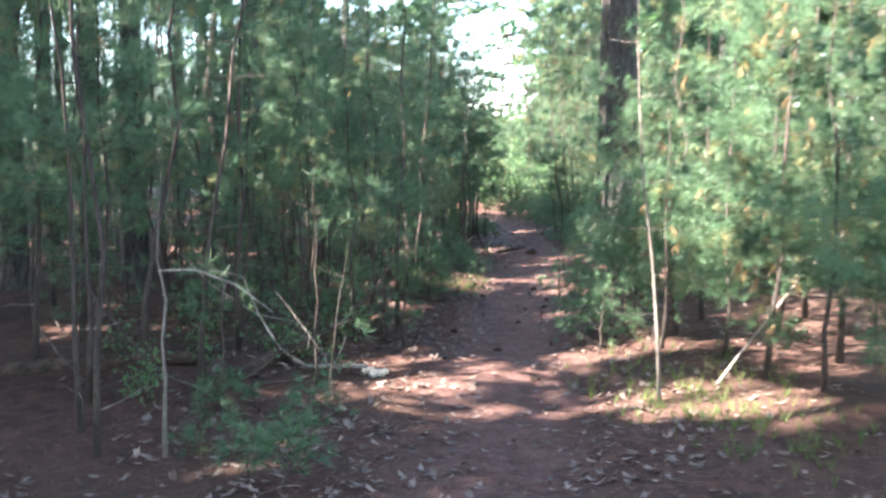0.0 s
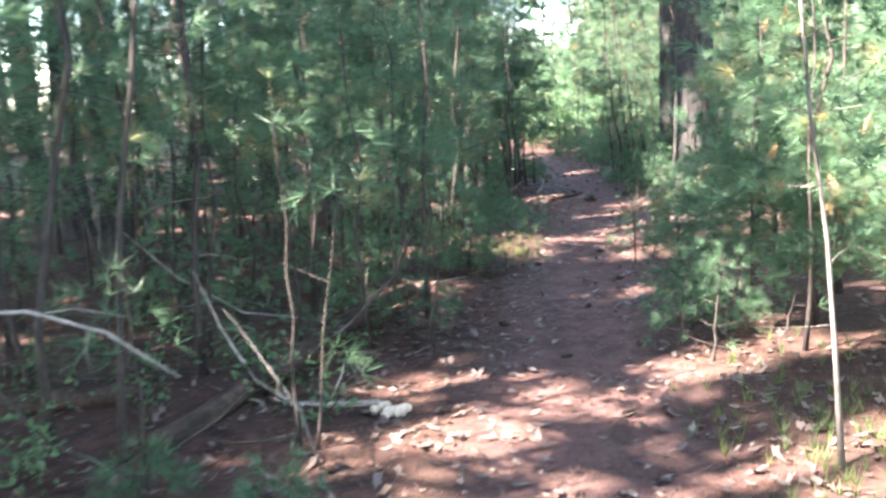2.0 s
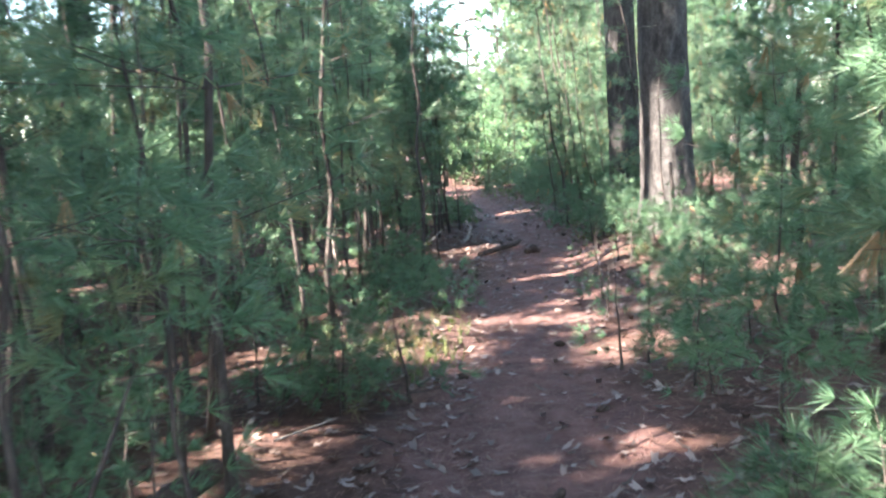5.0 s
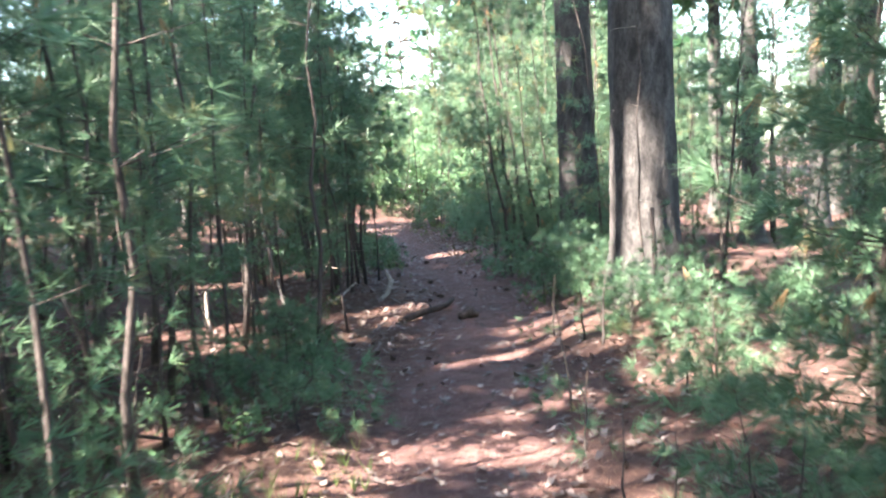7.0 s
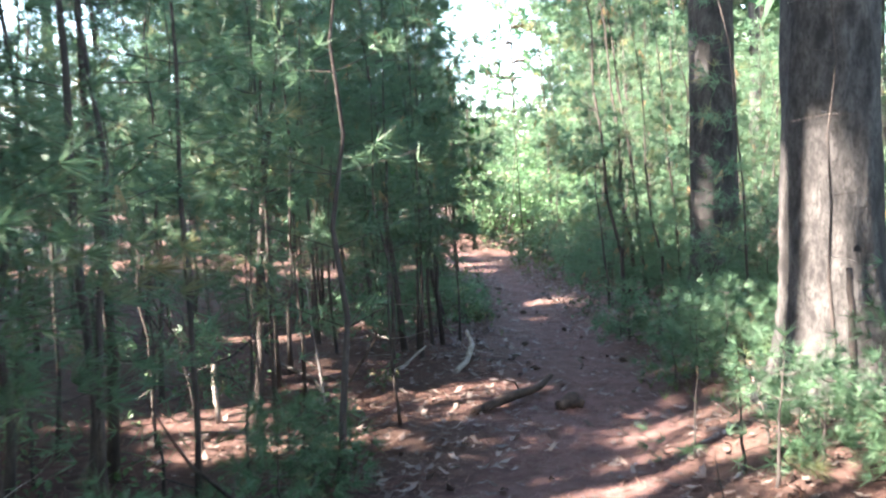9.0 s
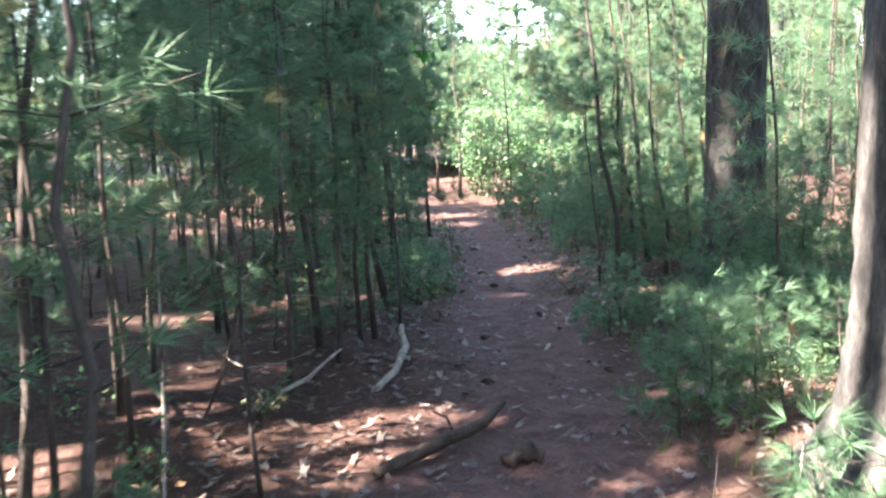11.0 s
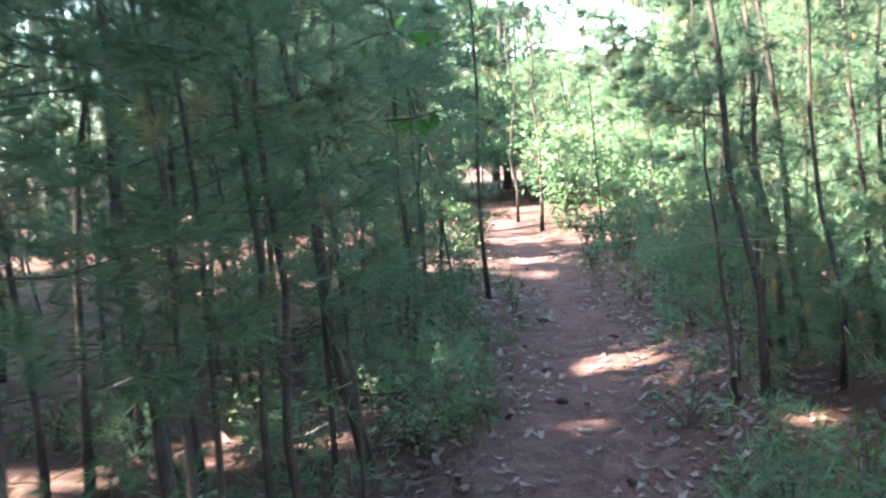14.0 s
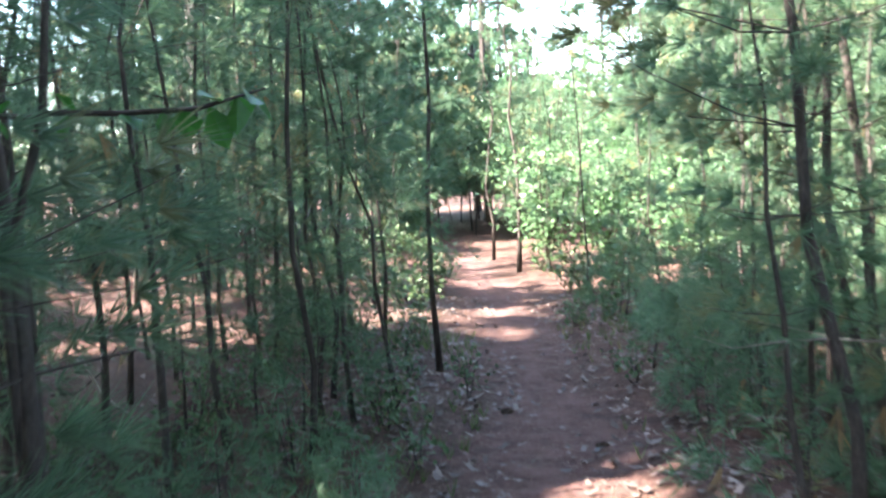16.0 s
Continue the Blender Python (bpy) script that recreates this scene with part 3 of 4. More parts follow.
# random young pines that fill the thicket on both sides
fill = np.random.default_rng(77)
DEEP = {"wood": [], "needles": []}
for zone, count, x_from, x_to, y_from, y_to, clear, gap in (
        ("left", 85, -4.6, -1.2, 8.0, 25.0, 0.95, 0.48), ("left_front", 16, -5.5, -2.9, 5.0, 9.0, 2.2, 0.55), ("right", 42, 0.5, 4.2, 8.8, 27.0, 1.25, 0.60),
        ("left_deep", 95, -10.0, -4.4, 6.0, 34.0, 2.0, 0.75), ("right_deep", 45, 3.6, 9.0, 6.0, 34.0, 2.0, 0.85), ("ahead", 80, -9.0, 6.0, 25.0, 39.0, 1.1, 0.65), ("right_end", 16, -0.2, 2.6, 21.5, 28.5, 1.05, 0.5), ("end_left", 60, -12.0, -3.1, 34.5, 46.0, 0.9, 0.8), ("end_right", 60, -0.7, 7.0, 33.0, 46.0, 2.0, 0.8)):
    made = 0
    for attempt in range(count * 6):
        if made == count:
            break
        x, y = fill.uniform(x_from, x_to), fill.uniform(y_from, y_to)
        if off_trail(x, y) < clear or not free(x, y, gap) or abs(x - 1.0) + abs(y - 14.6) < 1.7 or abs(x - 1.17) + abs(y - 19.4) < 1.1:
            continue
        if y > 32 and abs(x + 0.055 * y) < 0.9 and zone != "ahead":
            continue
        made += 1
        number += 1
        TAKEN.append((x, y))
        near = x_from > -5 and x_to < 4.5 and y < 19
        ahead = zone == "ahead"
        tall = fill.uniform(8.0, 12.0) if zone[:3] == "end" else fill.uniform(4.2, 7.0) if zone[-4:] == "deep" else fill.uniform(3.0, 4.4) if ahead and abs(x + 0.055 * y) < 0.9 else fill.uniform(4.8, 7.0) if ahead else fill.uniform(3.0, 5.0)
        bare = fill.uniform(0.45, 1.15) if x < 0 and not ahead else fill.uniform(0.3, 0.8)
        pine(number, x, y, tall, fill.uniform(0.012, 0.024), (fill.normal(0, 0.05), fill.normal(0, 0.04)), bare, fill.uniform(0.6, 0.95) * (1.35 if ahead else 2.2 if zone[:3] == "end" else 1), 0 if zone[:3] == "end" else 1, 1.0 if zone[:3] != "end" else 3.0, bucket=None if zone in ("left", "left_front", "right", "right_end") else DEEP)

for k in range(75):
    x, y = fill.uniform(-4.3, -1.25), fill.uniform(5.5, 24.5)
    if off_trail(x, y) < 0.95 or not free(x, y, 0.3):
        continue
    number += 1
    pine(number, x, y, fill.uniform(0.7, 1.7), fill.uniform(0.006, 0.011), (fill.normal(0, 0.08), fill.normal(0, 0.08)), fill.uniform(0.15, 0.5), fill.uniform(0.35, 0.6), 1, 1.0)
for k in range(56):
    x, y = (fill.uniform(-0.35, 2.0), fill.uniform(19.3, 26.0)) if k % 9 else (fill.uniform(0.6, 1.6), fill.uniform(17.4, 19.2))
    if off_trail(x, y) < 0.8 or not free(x, y, 0.22):
        continue
    number += 1
    pine(number, x, y, fill.uniform(0.4, 1.15), fill.uniform(0.006, 0.011), (fill.normal(0, 0.06), fill.normal(0, 0.06)), fill.uniform(0.08, 0.25), fill.uniform(0.4, 0.6), 1, 1.2)
deep = thing("young_pine_wood", 0, 0, "dense wood of young white pines behind the trail's edge", "trees")
tagged(deep, kind="stuff")
part("stems", solid("stems", *joined(DEEP["wood"]), THIN_BARK), deep)
part("needles", soup("needles", np.concatenate(DEEP["needles"]), NEEDLES), deep)

# coarse young wood further off, all round
for ring in range(350):
    a = fill.uniform(0, 6.283) if ring % 3 else fill.normal(0, 0.5)
    far = fill.uniform(0, 1)
    x, y = -1.5 + (13 + 34 * far) * math.sin(a), 18 + (20 + 34 * far) * math.cos(a)
    if off_trail(x, y) < 1.6 or not free(x, y, 1.2):
        continue
    TAKEN.append((x, y))
    number += 1
    pine(number, x, y, fill.uniform(5.0, 9.5) if not (y > 32 and abs(x + 0.055 * y) < 1.5) else 3.0, fill.uniform(0.03, 0.06), (0, 0), fill.uniform(0.5, 1.8), fill.uniform(1.2, 2.0), 0, 1.0,
         "white_pine", "white pine in the wood beyond the trail", "pines of the far wood")


# ---------------------------------------------------------------- tall old pines
def old_pine(seed, x, y, tall, thick, crown_from, crown_reach, rich, rings=30, sides=18, lean=(0, 0), label="tall old pine with bare furrowed trunk and high crown, added for its shade"):
    rng = np.random.default_rng(seed)
    z0 = floor_at(x, y) - 0.08
    tree = thing("old_white_pine", x, y, label, "tree", "tall pines", z0)
    zs = np.concatenate([np.linspace(0, 1, rings // 3) ** 1.4 * 0.9, np.linspace(1.0, 4.5, rings // 3), np.linspace(5.0, tall, rings // 3)])
    verts, faces = [], []
    phase = rng.uniform(0, 6.28, 4)
    for i, z in enumerate(zs):
        r = thick * (1 - 0.85 * z / tall) * (1 + 0.65 * math.exp(-z / 0.22))
        for k in range(sides):
            a = 6.2832 * k / sides
            lobes = 1 + math.exp(-z / 0.3) * 0.16 * math.sin(4 * a + phase[0])
            rough = 1 + (0.045 * math.sin(a * 9 + 2 * math.sin(z * 2.0 + phase[1])) * math.sin(z * 3.1 + a * 2 + phase[2]) if sides > 20 else 0) + rng.normal(0, 0.012)
            rr = r * lobes * rough
            verts.append((lean[0] * z + rr * math.cos(a), lean[1] * z + rr * math.sin(a), z))
        if i:
            b = (i - 1) * sides
            faces += [(b + k, b + (k + 1) % sides, b + sides + (k + 1) % sides, b + sides + k) for k in range(sides)]
    part("trunk", solid("trunk", verts, faces, OLD_BARK), tree)
    limbs, spots, ways = [], [], []
    top = np.array([lean[0], lean[1], 1.0])
    h = crown_from
    while h < tall:
        for k in range(int(rng.integers(3, 6))):
            a = rng.uniform(0, 6.283)
            size = crown_reach * max(0.2, 1 - (h - crown_from) / (tall - crown_from + 0.1)) ** 0.5 * rng.uniform(0.6, 1.1)
            out = np.array([math.cos(a), math.sin(a), rng.uniform(-0.05, 0.3)])
            pts = np.array([top * h + out * size * s for s in (0, 0.4, 0.75, 1.0)])
            if not shaded(np.linspace(pts[0], pts[-1], 9) + np.array([x, y, z0]), 0.0, 0.08).all():
                continue
            limbs.append(tube(pts, (0.06, 0.045, 0.03, 0.012), 4, False))
            m = int(size * 19 * rich)
            s = rng.uniform(0.2, 1.05, m)
            side = np.cross(out, (0, 0, 1.0))
            spots.append(top * h + out * (size * s)[:, None] + side * (rng.uniform(-1, 1, m) * size * 0.42)[:, None] + np.array([0, 0, 1.0]) * rng.normal(0, 0.22, m)[:, None])
            ways.append(np.tile(unit(out + np.array([0, 0, 0.2])), (m, 1)))
        h += rng.uniform(0.7, 1.1)
    v, f = joined(limbs)
    v = np.array(v)
    tagged(part("branchwork", solid("branchwork", v, f, THIN_BARK), tree), kind="stuff")
    spots, ways = np.concatenate(spots), np.concatenate(ways)
    # crown left open along SHAFTS so the sun reaches its flecks
    ok = shaded(spots + np.array([x, y, z0]), 0.0, 0.14)
    part("crown", soup("crown", tufts(rng, spots[ok], ways[ok], 5, 0.55, 0.20, 1.1), NEEDLES_HIGH), tree)
    return tree


old_pine(901, 1.06, 15.14, 17.0, 0.258, 8.5, 3.2, 1.0, 90, 44, (0.006, 0.0), "big old white pine with grey bark, partly sunlit, beside the trail")
old_pine(902, 1.17, 19.82, 18.0, 0.245, 8.5, 3.2, 1.0, 90, 44, (0.0, 0.0), "big old white pine with dark furrowed bark beside the trail")
TAKEN += [(1.01, 15.12), (1.17, 19.82)]
# added pines: their crowns, above the view, shade the trail and big trunks
for k, (x, y) in enumerate(((-7.4, 8.8), (-7.8, 12.8), (-6.9, 4.4), (-9.6, 10.4), (-5.9, 1.2), (-8.6, 15.6), (-5.1, 11.3), (-5.0, 15.7))):
    old_pine(920 + k, x, y, 15.5 + 0.4 * (k % 6), 0.16, 8.4, 4.0, 1.1 if k < 6 else 2.0, 15, 10)
# grid of added pines whose crowns above the view make the canopy shade
tall_rng = np.random.default_rng(31)
for ix in range(9):
    for iy in range(13):
        x, y = -27 + ix * 4.4 + tall_rng.uniform(-1.3, 1.3), -14 + iy * 4.6 + tall_rng.uniform(-1.3, 1.3)
        if -6.0 < x < -2.9 and y < 30:
            x = -6.2 + tall_rng.uniform(-0.4, 0.4)
        if -5.5 < x < 3.8 and y > -1:
            if y < 38:
                continue
        if off_trail(x, y) < 1.5:
            x += 3.0
        # fewer crowns here, so that sun falls on the far wood
        if y > 20 and -24 < x < 9 and tall_rng.random() < 0.7:
            continue
        old_pine(1000 + ix * 20 + iy, x, y, tall_rng.uniform(14, 18), tall_rng.uniform(0.12, 0.20), tall_rng.uniform(8.0, 9.5), 3.9, 1.0, 15, 10)

for k, (x, y) in enumerate(((-8.6, 44.0), (-6.4, 47.5), (-5.2, 43.0), (3.6, 49.0), (-6.6, 54.0), (5.4, 44.0), (-2.9, 58.0))):
    old_pine(960 + k, x, y, 12.5 + 0.5 * (k % 4), 0.11, 2.6, 2.6, 0.42 if k < 6 else 0.13, 15, 8, label="slender tall pine with a thin crown beyond the bend")

for k, (x, y) in enumerate(((3.5, 20.4), (4.9, 21.8), (4.2, 24.6), (6.1, 24.2), (7.4, 22.0))):
    old_pine(980 + k, x, y, 14.0 + 0.5 * k, 0.13, 4.2, 2.4, 0.8, 15, 12, label="dark slender pine trunk in the sunlit wood")

# ---------------------------------------------------------------- undergrowth
low = np.random.default_rng(404)


def seedling_at(x, y, tall):
    global number
    number += 1
    pine(number, x, y, tall, 0.006 + 0.006 * tall, (low.normal(0, 0.08), low.normal(0, 0.08)), 0.06, 0.14 + 0.34 * tall, 2 if y < 17.5 else 1, 0.9 if y < 17.5 else 1.1, "pine_seedling",
         "small white pine seedling on the forest floor", "pine seedlings")


for x0, y0, spread, count, t_from, t_to in (
        (0.62, 14.35, 0.32, 9, 0.35, 0.65), (1.30, 14.05, 0.35, 7, 0.3, 0.7), (0.78, 16.6, 0.36, 13, 0.3, 0.65), (0.55, 8.0, 0.25, 6, 0.3, 0.6), (0.45, 10.2, 0.30, 8, 0.3, 0.8),
        (-1.45, 4.7, 0.4, 5, 0.15, 0.35), (-1.5, 10.4, 0.35, 7, 0.25, 0.7), (-1.2, 12.9, 0.3, 5, 0.2, 0.5), (-1.35, 14.0, 0.3, 6, 0.2, 0.5), (0.75, 12.6, 0.4, 8, 0.3, 0.7),
        (0.2, 18.2, 0.2, 3, 0.25, 0.4), (0.8, 21.0, 0.5, 9, 0.3, 0.7), (0.0, 21.8, 0.35, 7, 0.3, 0.7), (-1.9, 20.5, 0.6, 8, 0.2, 0.5), (-1.75, 17.9, 0.4, 6, 0.2, 0.5),
        (0.0, 24.6, 0.5, 8, 0.4, 0.9), (1.1, 18.4, 0.4, 8, 0.3, 0.7), (-2.4, 11.0, 0.6, 7, 0.3, 0.8), (-2.3, 8.6, 0.5, 7, 0.3, 0.8), (0.9, 17.5, 0.3, 6, 0.3, 0.6)):
    for k in range(count):
        x, y = low.normal(x0, spread), low.normal(y0, spread * 1.3)
        if off_trail(x, y) > 0.50 and abs(x - 1.01) + abs(y - 15.12) > 0.42:
            seedling_at(x, y, low.uniform(t_from, t_to))


def leaves(rng, places, ways, size, fold=0.25):
    """Broad leaves: two folded diamonds each, hanging from their places. Returns triangle corners."""
    n = len(places)
    dirs = unit(ways + rng.normal(0, 0.35, (n, 3)))
    side = unit(np.cross(dirs, unit(rng.normal(0, 0.5, (n, 3)) + np.array([0, 0, 1.0]))))
    nor = np.cross(side, dirs)
    s = (size * rng.uniform(0.6, 1.2, n))[:, None]
    tip, mid = places + dirs * s, places + dirs * s * 0.45
    left, right = mid + side * s * 0.33 + nor * s * fold * 0.4, mid - side * s * 0.33 + nor * s * fold * 0.4
    quarter = places + dirs * s * 0.75
    l2, r2 = quarter + side * s * 0.2 + nor * s * fold * 0.2, quarter - side * s * 0.2 + nor * s * fold * 0.2
    return np.stack([places, left, mid, places, mid, right, left, l2, mid, mid, r2, right, l2, tip, mid, mid, tip, r2], 1).reshape(-1, 3)


def shrub(seed, x, y, tall, reach, stems, per_stem, size, material=SHRUB, name="low_shrub", label="low leafy shrub on the forest floor", group="low shrubs"):
    rng = np.random.default_rng(seed)
    z0 = floor_at(x, y) - 0.02
    bush = thing(name, x, y, label, "shrub", group, z0)
    spots, ways = [], []
    for k in range(stems):
        a, out = rng.uniform(0, 6.283), reach * rng.uniform(0.3, 1.0)
        top = np.array([out * math.cos(a), out * math.sin(a), tall * rng.uniform(0.6, 1.0)])
        pts = [top * np.array([s ** 1.5, s ** 1.5, s]) + rng.normal(0, 0.02 * tall, 3) * (s > 0) for s in (0, 0.35, 0.7, 1.0)]
        r = 0.003 + 0.004 * tall
        part("stem", solid("stem", *tube(pts, (r, r * 0.8, r * 0.6, r * 0.3), 4, False), THIN_BARK), bush)
        s = rng.uniform(0.25, 1.0, per_stem)
        pts = np.array(pts)
        spots.append(np.stack([np.interp(s, (0, 0.35, 0.7, 1.0), pts[:, c]) for c in range(3)], 1) + rng.normal(0, 0.13 * tall ** 0.7, (per_stem, 3)) * np.array([1, 1, 0.6]))
        ways.append(unit(rng.normal(0, 1, (per_stem, 3)) * np.array([1, 1, 0.5])))
    spots, ways = np.concatenate(spots), np.concatenate(ways)
    spots[:, 2] = np.maximum(spots[:, 2], 0.04)
    ok = shaded(spots + np.array([x, y, z0]))
    part("leaves", soup("leaves", leaves(rng, spots[ok], ways[ok], size), material), bush)
    return bush


for k in range(190):
    zone = k % 4
    x, y = ((low.uniform(-3.4, -1.0), low.uniform(18.4, 26.5)) if zone < 2 else (low.uniform(-0.6, 1.8), low.uniform(14.0, 29.0)) if zone == 2
            else (low.uniform(-3.4, -1.3), low.uniform(5.0, 18.0)))
    if off_trail(x, y) > (0.62 if y < 19 else 0.45) and abs(x - 1.01) + abs(y - 15.12) > 0.45:
        shrub(2000 + k, x, y, low.uniform(0.18, 0.42), low.uniform(0.15, 0.30), 3, 30, 0.042)
for k in range(70):
    x, y = low.uniform(-5.2, 1.2), low.uniform(24.0, 31.5)
    if off_trail(x, y) > 0.5:
        shrub(2400 + k, x, y, low.uniform(0.35, 0.75), low.uniform(0.25, 0.45), 3, 46, 0.07)
# sunlit leafy bushes where the trail turns away
for k, (x, y, tall, reach) in enumerate(((-1.82, 29.2, 2.1, 0.7), (-1.1, 29.9, 1.8, 0.7), (-0.7, 28.2, 1.0, 0.6), (0.1, 29.5, 1.6, 0.8),
                                         (-2.4, 33.5, 2.4, 1.0), (-0.9, 34.0, 2.6, 1.0), (0.8, 33.0, 2.4, 1.0), (-3.2, 37.0, 2.8, 1.3), (-1.2, 38.0, 2.8, 1.3), (1.4, 37.5, 2.8, 1.3),
                                         (-5.6, 36.5, 2.4, 1.2), (-4.9, 33.2, 1.8, 0.9), (-2.4, 42.0, 3.0, 1.5), (0.4, 42.5, 3.0, 1.5), (3.0, 34.5, 2.4, 1.2))):
    shrub(2200 + k, x, y, tall, reach, 10, 90, 0.10 if k < 5 else 0.16, BROAD, "leafy_bush", "sunlit leafy green bush at the bend of the trail", "leafy bushes")

# broad-leaved sapling that reaches over the thicket edge
sapling = thing("broadleaf_sapling", -1.56, 18.55, "thin broad-leaved sapling with large drooping green leaves", "tree", "", floor_at(-1.56, 18.55) - 0.02)
stem_pts = ((0, 0, 0), (-0.02, 0.04, 0.72), (-0.04, 0.05, 1.15), (0.08, 0.05, 1.48), (0.10, 0.10, 2.0), (0.05, 0.16, 2.6))
part("trunk", solid("trunk", *tube(stem_pts, (0.014, 0.012, 0.011, 0.009, 0.006, 0.003), 6), THIN_BARK), sapling)
arm_rng = np.random.default_rng(9)
for pts in (((0.08, 0.05, 1.48), (0.25, 0.05, 1.47), (0.42, 0.05, 1.47), (0.56, 0.05, 1.50)), ((0.08, 0.05, 1.47), (-0.15, 0.0, 1.49), (-0.40, -0.05, 1.52), (-0.62, -0.1, 1.50)),
            ((0.09, 0.07, 1.75), (0.25, 0.15, 1.82), (0.40, 0.22, 1.84), (0.50, 0.3, 1.84))):
    arm = part("branch", solid("branch", *tube(pts, (0.007, 0.006, 0.005, 0.002), 5, False), THIN_BARK), sapling)
    s = arm_rng.uniform(0.1, 1.0, 12)
    pts = np.array(pts)
    at = np.stack([np.interp(s, (0, 0.35, 0.7, 1.0), pts[:, c]) for c in range(3)], 1)
    part("leaves", soup("leaves", leaves(arm_rng, at, np.tile(np.array([[0.25, 0, -0.55]]), (12, 1)) + arm_rng.normal(0, 0.35, (12, 3)), 0.085), LUSH), arm, "large soft green leaves")


# ---------------------------------------------------------------- fallen wood
def fallen(name, pts, radii, label, category, material=PALE_BARK, sides=7, twigs=(), knots=0.08):
    rng = np.random.default_rng(len(name) + int(100 * abs(pts[0][0])))
    x, y = pts[0][0], pts[0][1]
    z0 = floor_at(x, y)
    ob = thing(name, x, y, label, category, "fallen wood", z0)
    base = np.array([x, y, 0])
    fine_pts, fine_r = [], []
    for i in range(len(pts) - 1):
        for s in (0, 0.33, 0.67):
            fine_pts.append(np.array(pts[i]) * (1 - s) + np.array(pts[i + 1]) * s)
            fine_r.append((radii[i] * (1 - s) + radii[i + 1] * s) * rng.uniform(1 - knots, 1 + knots))
    fine_pts.append(np.array(pts[-1], float))
    fine_r.append(radii[-1])
    v, f = tube([p - base + rng.normal(0, radii[0] * 0.12, 3) for p in fine_pts], fine_r, sides)
    part("stem", solid("stem", v, f, material), ob)
    for start, end, r in twigs:
        mid = (np.array(start) + np.array(end)) / 2 + rng.normal(0, 0.02, 3)
        part("side_branch", solid("side_branch", *tube([np.array(p) - base for p in (start, mid, end)], (r, r * 0.8, r * 0.4), 5), material), ob)
    return ob


fallen("fallen_log", ((-2.12, 5.95, 0.05), (-1.90, 6.90, 0.08), (-1.80, 7.95, 0.10), (-1.56, 8.95, 0.10)), (0.052, 0.060, 0.058, 0.045), "rotting brown log lying beside the trail", "log", ROTTEN, 10)
fallen("fallen_log", ((-4.6, 5.6, 0.05), (-3.78, 5.96, 0.05), (-3.3, 6.35, 0.05), (-2.5, 6.6, 0.05)), (0.07, 0.065, 0.06, 0.05), "dark rotting log across the thicket floor", "log", ROTTEN, 10)
fallen("fallen_branch", ((-1.92, 4.51, 0.93), (-1.76, 4.58, 0.93), (-1.58, 4.66, 0.85), (-1.41, 4.73, 0.70)), (0.006, 0.0055, 0.005, 0.003),
       "bare bleached dead branch arching from a dead stem", "branch", twigs=(((-1.72, 4.60, 0.92), (-1.55, 4.72, 0.88), 0.003), ((-1.62, 4.64, 0.87), (-1.66, 4.70, 0.72), 0.003)))
fallen("fallen_branch", ((-1.25, 5.55, 0.0), (-1.36, 5.62, 0.30), (-1.63, 5.78, 0.57), (-1.72, 5.82, 0.66)), (0.003, 0.0042, 0.004, 0.002), "forked weathered grey dead branch", "branch", GREY_WOOD,
       twigs=(((-1.5, 5.7, 0.45), (-1.48, 5.68, 0.32), 0.005),))
fallen("fallen_branch", ((-1.75, 6.55, 0.02), (-1.50, 6.45, 0.05), (-1.27, 6.52, 0.04)), (0.012, 0.014, 0.015), "broken branch with pale snapped end", "branch",
       twigs=(((-1.5, 6.45, 0.05), (-1.42, 6.5, 0.26), 0.006), ((-1.6, 6.5, 0.04), (-1.75, 6.35, 0.12), 0.005), ((-1.4, 6.48, 0.04), (-1.3, 6.36, 0.10), 0.005)))
for dx, dy in ((0.0, 0.0), (0.05, 0.03), (-0.06, 0.05)):
    fallen("wood_chip", ((-1.25 + dx, 6.50 + dy, 0.015), (-1.23 + dx, 6.54 + dy, 0.03), (-1.19 + dx, 6.57 + dy, 0.03)), (0.022, 0.026, 0.018), "pale broken piece of wood", "wood", CUT_WOOD, 6, (), 0.25)
fallen("leaning_pole", ((1.06, 6.30, 0.0), (1.35, 6.55, 0.30), (1.75, 6.9, 0.68), (2.1, 7.18, 0.95)), (0.009, 0.009, 0.008, 0.006), "dead pole leaning into a young pine", "branch")
fallen("fallen_branch", ((-0.86, 15.48, 0.02), (-0.68, 15.75, 0.04), (-0.50, 16.06, 0.04), (-0.42, 16.35, 0.05)), (0.026, 0.030, 0.026, 0.016), "dark rotting branch at the trail's edge", "branch", ROTTEN,
       twigs=(((-0.6, 15.9, 0.04), (-0.72, 16.1, 0.08), 0.008),))
fallen("bark_chunk", ((-0.36, 15.72, 0.02), (-0.30, 15.78, 0.05), (-0.22, 15.80, 0.02)), (0.035, 0.05, 0.03), "dark chunk of rotten bark on the trail", "bark", ROTTEN, 7, (), 0.3)
fallen("fallen_branch", ((-1.10, 16.6, 0.01), (-1.04, 16.85, 0.05), (-1.02, 17.05, 0.13), (-1.08, 17.25, 0.20)), (0.02, 0.022, 0.02, 0.014), "curved pale dead branch", "branch")
fallen("fallen_branch", ((-1.65, 16.2, 0.01), (-1.45, 16.6, 0.08), (-1.35, 16.9, 0.16)), (0.014, 0.012, 0.006), "thin bleached dead branch", "branch")
fallen("fallen_branch", ((0.70, 20.1, 0.02), (0.66, 19.95, 0.28), (0.62, 19.75, 0.40), (0.72, 19.4, 0.22)), (0.0045, 0.004, 0.0035, 0.002), "bent pale dead twig beside the trail", "branch")
